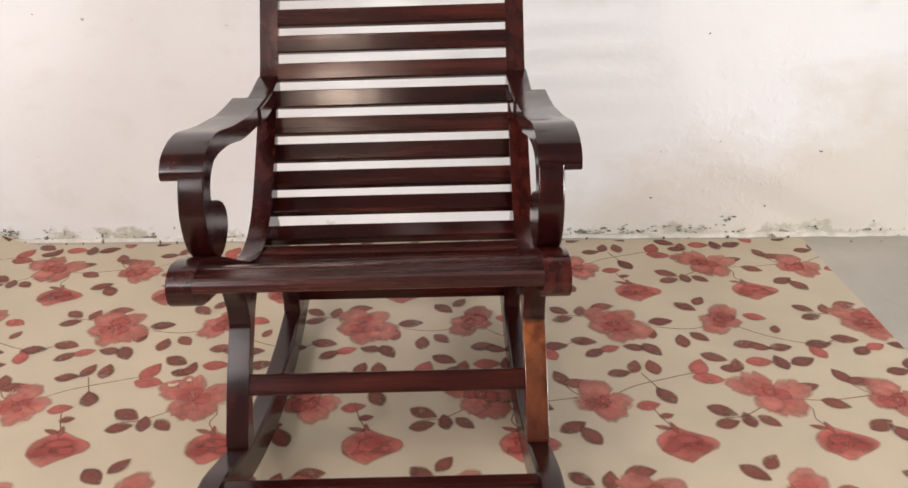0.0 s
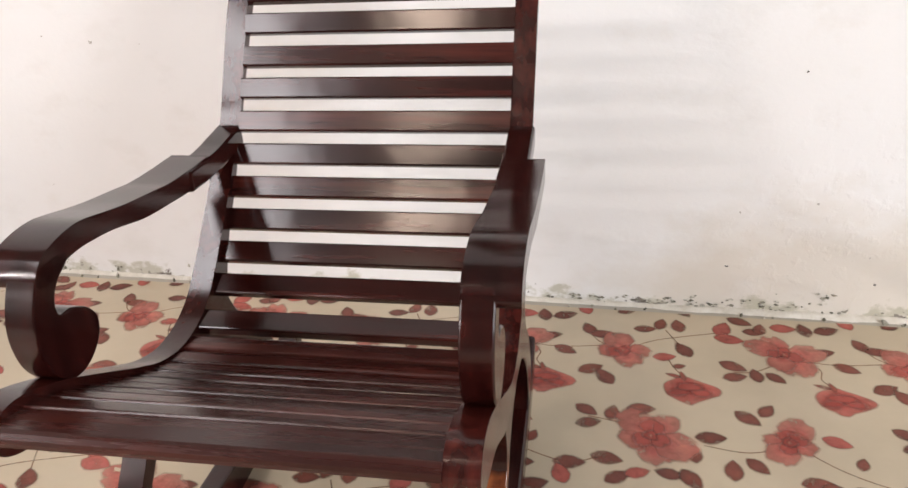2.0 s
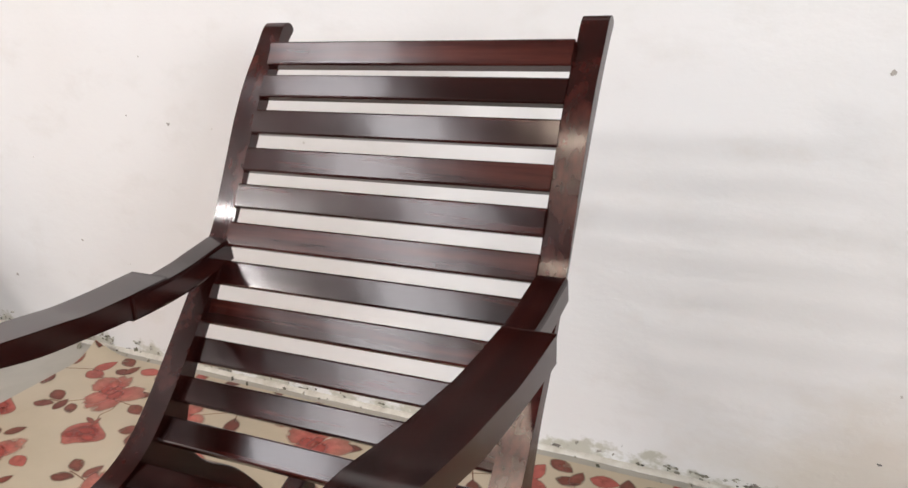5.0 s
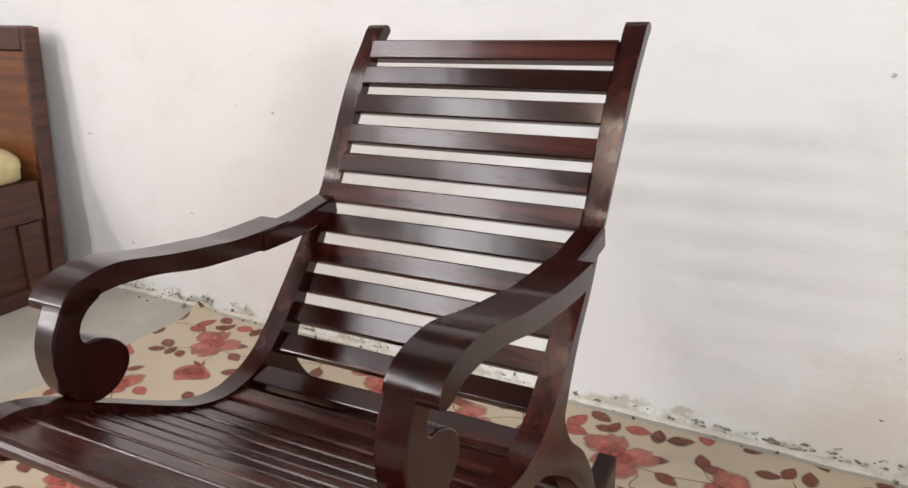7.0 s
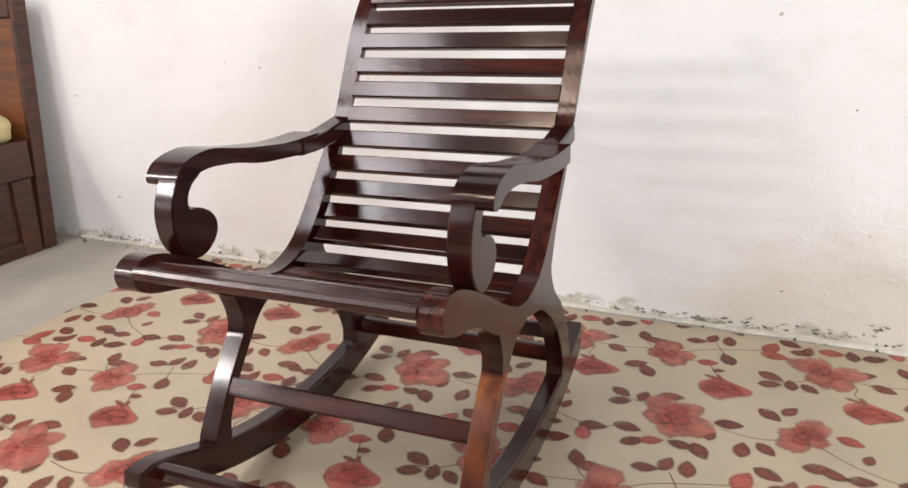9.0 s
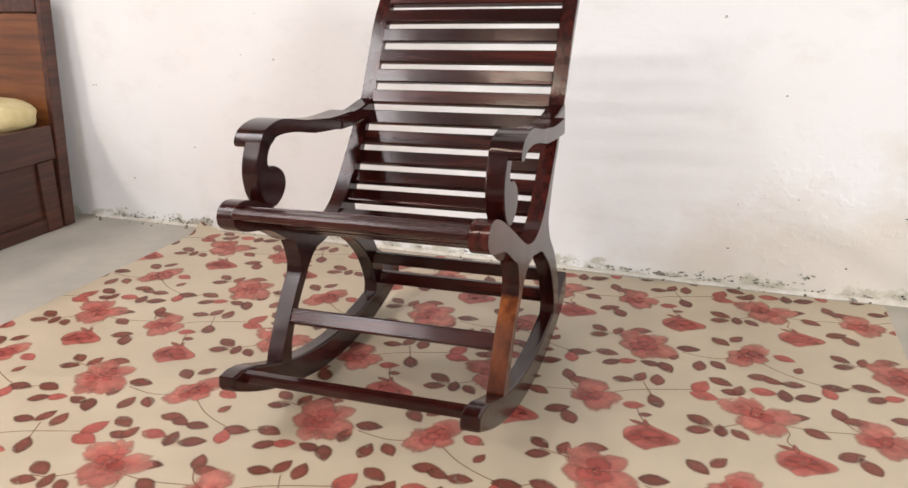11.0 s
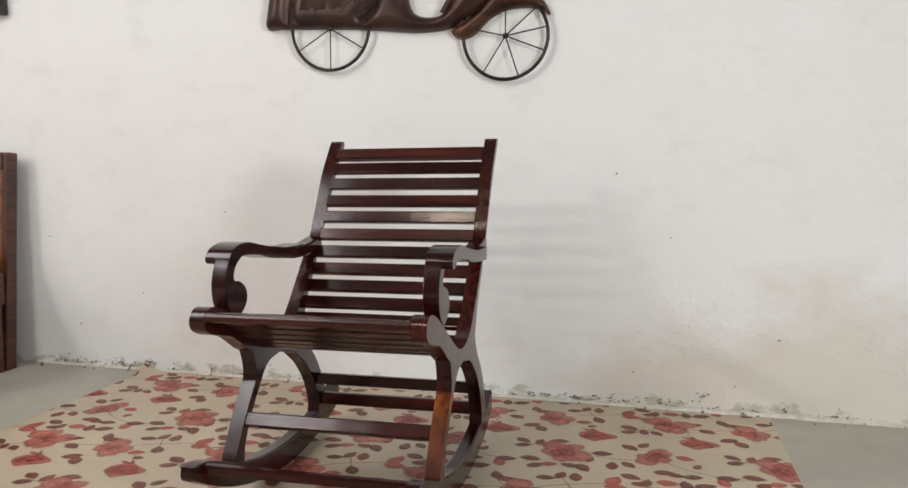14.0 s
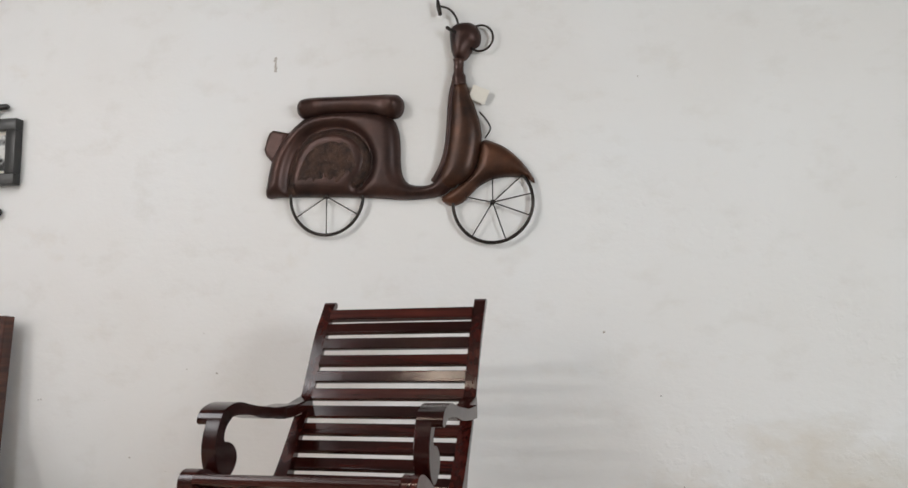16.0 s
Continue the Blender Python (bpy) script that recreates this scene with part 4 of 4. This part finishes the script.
part("shield_edge", tube(spline([(0.095, -0.030, 1.722), (0.082, -0.034, 1.66), (0.075, -0.036, 1.56), (0.066, -0.036, 1.47), (0.045, -0.034, 1.40), (0.012, -0.030, 1.345)], 6), 0.011, 8), BRONZED, scooter)
part("front_fender", pressed([(0.192, 1.493), (0.235, 1.486), (0.288, 1.457), (0.340, 1.406), (0.377, 1.351), (0.381, 1.330), (0.350, 1.348), (0.298, 1.356), (0.234, 1.350), (0.181, 1.326), (0.149, 1.297), (0.116, 1.267),
                             (0.073, 1.257), (0.040, 1.280), (0.060, 1.302), (0.105, 1.33), (0.149, 1.365), (0.178, 1.42)], -0.004, -0.012, 0.034, 0.045, 3), COPPERY, scooter)
part("steering_neck", tube(spline([(0.112, -0.026, 1.70), (0.108, -0.026, 1.75), (0.110, -0.026, 1.80)], 4), [0.026] * 4 + [0.019] * 4 + [0.024], 10), BRONZED, scooter)
part("head", pressed([(0.073, 1.904), (0.080, 1.836), (0.098, 1.800), (0.120, 1.798), (0.139, 1.809), (0.161, 1.840), (0.183, 1.855), (0.190, 1.893), (0.173, 1.928), (0.140, 1.943), (0.107, 1.941), (0.080, 1.925)], -0.004, -0.018, 0.044, 0.055, 3), BRONZED, scooter)
part("lamp_ring", tube([(0.190 + 0.048 * math.cos(a), -0.026, 1.876 + 0.049 * math.sin(a)) for a in (2 * math.pi * i / 28 for i in range(28))], 0.0042, 6, True), IRON, scooter)
part("handlebar", tube(spline([(0.110, -0.03, 1.925), (0.100, -0.034, 1.962), (0.075, -0.036, 1.994), (0.036, -0.036, 2.010)], 6), 0.0042, 6), IRON, scooter)
part("brake_lever", tube([(0.070, -0.05, 1.918), (0.088, -0.058, 1.902), (0.106, -0.058, 1.893)], [0.007, 0.006, 0.004], 8), IRON, scooter)
part("grip", tube([(0.030, -0.036, 2.036), (0.034, -0.036, 2.008), (0.041, -0.036, 1.974)], [0.005, 0.009, 0.007], 8), IRON, scooter)
part("wire_loop", tube(spline([(0.186, -0.026, 1.598), (0.212, -0.028, 1.566), (0.226, -0.028, 1.532), (0.205, -0.026, 1.498)], 6), 0.003, 6), IRON, scooter)
tag = box(-0.033, 0.033, -0.0008, 0.0008, -0.027, 0.027)
bmesh.ops.transform(tag, matrix=pose(0.184, -0.022, 1.664, 6, 0, 0) @ pose(0, 0, 0, 0, 24, 0), verts=tag.verts)
part("paper_tag", tag, PAPER, scooter, "blank white paper price tag", False)

# ---- picture frames ----
FR = -1.795


def picture(x0, x1, z0, z1, depth, rim, label):
    f = thing("picture_frame", ((x0 + x1) / 2, -0.004, z0), label, "picture frame", "picture frames on the wall")
    for a, b, c, d in ((x0, x1, z1 - rim, z1), (x0, x1, z0, z0 + rim), (x0, x0 + rim, z0 + rim, z1 - rim), (x1 - rim, x1, z0 + rim, z1 - rim)):
        part("moulding", box(a, b, -depth, -0.004, c, d, 0.002), BLACK_FRAME, f)
    w = rim + 0.016
    for a, b, c, d in ((x0 + rim, x1 - rim, z1 - w, z1 - rim), (x0 + rim, x1 - rim, z0 + rim, z0 + w), (x0 + rim, x0 + w, z0 + w, z1 - w), (x1 - w, x1 - rim, z0 + w, z1 - w)):
        part("mount", box(a, b, -0.020, -0.005, c, d), PAPER, f, "off-white card mount", False)
    part("print", box(x0 + w, x1 - w, -0.016, -0.005, z0 + w, z1 - w), PICTURE, f, "grey picture print")
    return f


frame_thing = picture(-2.14, FR, 1.412, 1.695, 0.045, 0.048, "black box picture frame with a grey print")
part("crest_bar", tube([(-2.09, -0.022, 1.753), (-1.868, -0.022, 1.753), (-1.858, -0.022, 1.752)], [0.013, 0.013, 0.008], 10), BLACK_FRAME, frame_thing, "black crest bar")
part("base_bar", tube([(-2.08, -0.022, 1.300), (-1.885, -0.022, 1.300), (-1.872, -0.022, 1.300)], [0.022, 0.022, 0.014], 10), BLACK_FRAME, frame_thing, "black lower bar")
for x in (-2.06, -1.92):
    part("link", box(x - 0.006, x + 0.006, -0.028, -0.016, 1.69, 1.745), BLACK_FRAME, frame_thing)
    part("link", box(x - 0.006, x + 0.006, -0.028, -0.016, 1.315, 1.415), BLACK_FRAME, frame_thing)

# ---- marks and crumbs ----
rng = random.Random(11)


def crumbs():
    bm = bmesh.new()
    for k in range(620):
        x = rng.uniform(-1.72, 2.6)
        dense = 0.5 + 0.5 * noise.noise((x * 2.6, 0.3, 0.9)) + 0.25 * noise.noise((x * 11, 2.3, 0.9))
        if rng.random() > dense * (0.75 if x < -1.0 else 0.5):
            continue
        r = rng.uniform(0.0015, 0.0048) * (1.7 if rng.random() < 0.07 else 1)
        up = rng.random() < 0.45
        z = abs(rng.gauss(0.0, 0.022)) if up else -0.003 + r * 0.4
        y = -0.001 if up else -rng.uniform(0.004, 0.03 if -1.2 < x < 1.13 else 0.06)
        m = Matrix.Translation((x, y, z)) @ Euler((rng.random() * 6, rng.random() * 6, rng.random() * 6)).to_matrix().to_4x4() @ Matrix.Diagonal((r * rng.uniform(0.8, 2.2), r, r * rng.uniform(0.5, 0.9), 1))
        bmesh.ops.create_icosphere(bm, subdivisions=1, radius=1, matrix=m)
    return bm


single("plaster_crumbs", crumbs(), SHARDS, "grey plaster crumbs along the foot of the wall", "debris", kind="stuff", smooth=False)


def fillet():
    """A low ragged ridge of plaster where the wall was trowelled down to the floor."""
    bm = bmesh.new()
    prev = None
    n = 520
    for i in range(n + 1):
        x = -1.735 + (X1 + 1.735) * i / n
        f = 0.5 + 0.5 * noise.noise((x * 9, 4.0, 0.0)) + 0.25 * noise.noise((x * 37, 1.0, 0.0))
        big = min(1.0, max(0.0, (x - 0.45) / 0.35))
        out, up = 0.008 + (0.008 + 0.012 * big) * max(0.0, f), 0.003 + (0.004 + 0.006 * big) * max(0.0, 0.5 + 0.6 * noise.noise((x * 13, 9.0, 2.0)))
        ring = [bm.verts.new(q) for q in ((x, 0.004, up), (x, -0.25 * out, up * 0.8), (x, -0.7 * out, up * 0.42), (x, -out, -0.004))]
        if prev:
            for a, b, c, d in zip(prev, prev[1:], ring[1:], ring):
                bm.faces.new((a, b, c, d))
        prev = ring
    return bm


single("trim", fillet(), FILLET, "ragged plaster ridge along the foot of the wall", "trim", kind="structure")


def pits(marks, flat):
    """Shallow ragged dabs on the wall, each with an uneven rim."""
    bm = bmesh.new()
    for x, z, w, h in marks:
        for _ in range(4):
            m = Matrix.Translation((x + rng.gauss(0, 0.35 * w), -0.0006, z + rng.gauss(0, 0.35 * h))) @ Euler((0, rng.random() * 3, 0)).to_matrix().to_4x4()
            k = rng.uniform(0.45, 0.8)
            bmesh.ops.create_icosphere(bm, subdivisions=1, radius=1, matrix=m @ Matrix.Diagonal((k * w, flat, k * h, 1)))
    return bm


single("wall_pits", pits(((0.689, 0.119, 0.0045, 0.003), (1.155, 0.255, 0.005, 0.004), (1.02, 0.09, 0.004, 0.003), (-1.652, 0.525, 0.004, 0.003), (0.80, 0.585, 0.003, 0.002)), 0.0014), PIT, "small dark pits in the plaster", "wall marks", kind="stuff")
scrapes = [(-0.855, 0.64, 0.003, 0.007), (-1.64, 0.528, 0.005, 0.004), (0.702, 0.26, 0.004, 0.003), (0.616, 0.80, 0.005, 0.004), (-1.52, 0.17, 0.007, 0.004), (-1.22, 0.31, 0.005, 0.004)]
scrapes += [(-0.639 + rng.gauss(0, 0.003), 1.822 + 0.006 * k, 0.0065 - 0.0022 * (k in (4, 5, 6)), 0.005) for k in range(10)]
scrapes += [(rng.uniform(-1.5, 2.4), rng.uniform(0.08, 1.9) * rng.random() ** 0.5, rng.uniform(0.0015, 0.004), rng.uniform(0.0015, 0.003)) for _ in range(16)]
single("wall_scrapes", pits(scrapes, 0.0008), SCRAPE, "pale grey scrapes and an old nail mark in the whitewash", "wall marks", kind="stuff")


def flaked_patches():
    """Ragged grey patches low on the wall where the whitewash has come off the cement."""
    bm = bmesh.new()
    left = ((-1.60, 0.008, 0.030, 0.016), (-1.515, 0.013, 0.038, 0.024), (-1.455, 0.010, 0.030, 0.016), (-1.39, 0.012, 0.090, 0.024), (-1.30, 0.014, 0.062, 0.028), (-1.253, 0.023, 0.018, 0.012),
            (-1.213, 0.026, 0.032, 0.016), (-1.178, 0.025, 0.016, 0.011), (-1.09, 0.031, 0.015, 0.009), (-1.035, 0.020, 0.009, 0.010))
    right = ((0.337, 0.015, 0.024, 0.010), (0.401, 0.014, 0.020, 0.018), (0.45, 0.016, 0.030, 0.009), (0.50, 0.014, 0.03, 0.005), (0.534, 0.015, 0.03, 0.006), (0.568, 0.012, 0.02, 0.008), (0.60, 0.018, 0.02, 0.013),
             (0.62, 0.030, 0.015, 0.008), (0.655, 0.014, 0.022, 0.008), (0.697, 0.029, 0.008, 0.006), (0.735, 0.024, 0.022, 0.009), (0.78, 0.023, 0.052, 0.013), (0.82, 0.020, 0.032, 0.011), (0.857, 0.018, 0.03, 0.009), (0.919, 0.042, 0.022, 0.020))
    low = [(rng.uniform(-1.0, 2.2), rng.uniform(0.006, 0.03), rng.uniform(0.005, 0.016), rng.uniform(0.003, 0.008)) for _ in range(15)]
    for x, z, w, h in left + right + tuple(low):
        for _ in range(int(4 + 7000 * w * h)):
            cx, cz = rng.gauss(x, 0.30 * w + 0.003), max(0.0015, rng.gauss(z, 0.30 * h + 0.003))
            r = rng.uniform(0.0016, 0.0050) * (1.0 + 6 * h)
            c = bm.verts.new((cx, -0.0052, cz))
            ring = []
            for k in range(7):
                a = 2 * math.pi * k / 7
                f = r * rng.uniform(0.5, 1.3)
                ring.append(bm.verts.new((cx + 1.3 * f * math.cos(a), -0.0030, max(0.0008, cz + 0.8 * f * math.sin(a)))))
            for a, b in zip(ring, ring[1:] + ring[:1]):
                bm.faces.new((c, a, b))
    return bm


single("flaked_patches", flaked_patches(), SHARDS, "grey patches at the wall's foot where whitewash flaked off", "wall marks", kind="stuff")
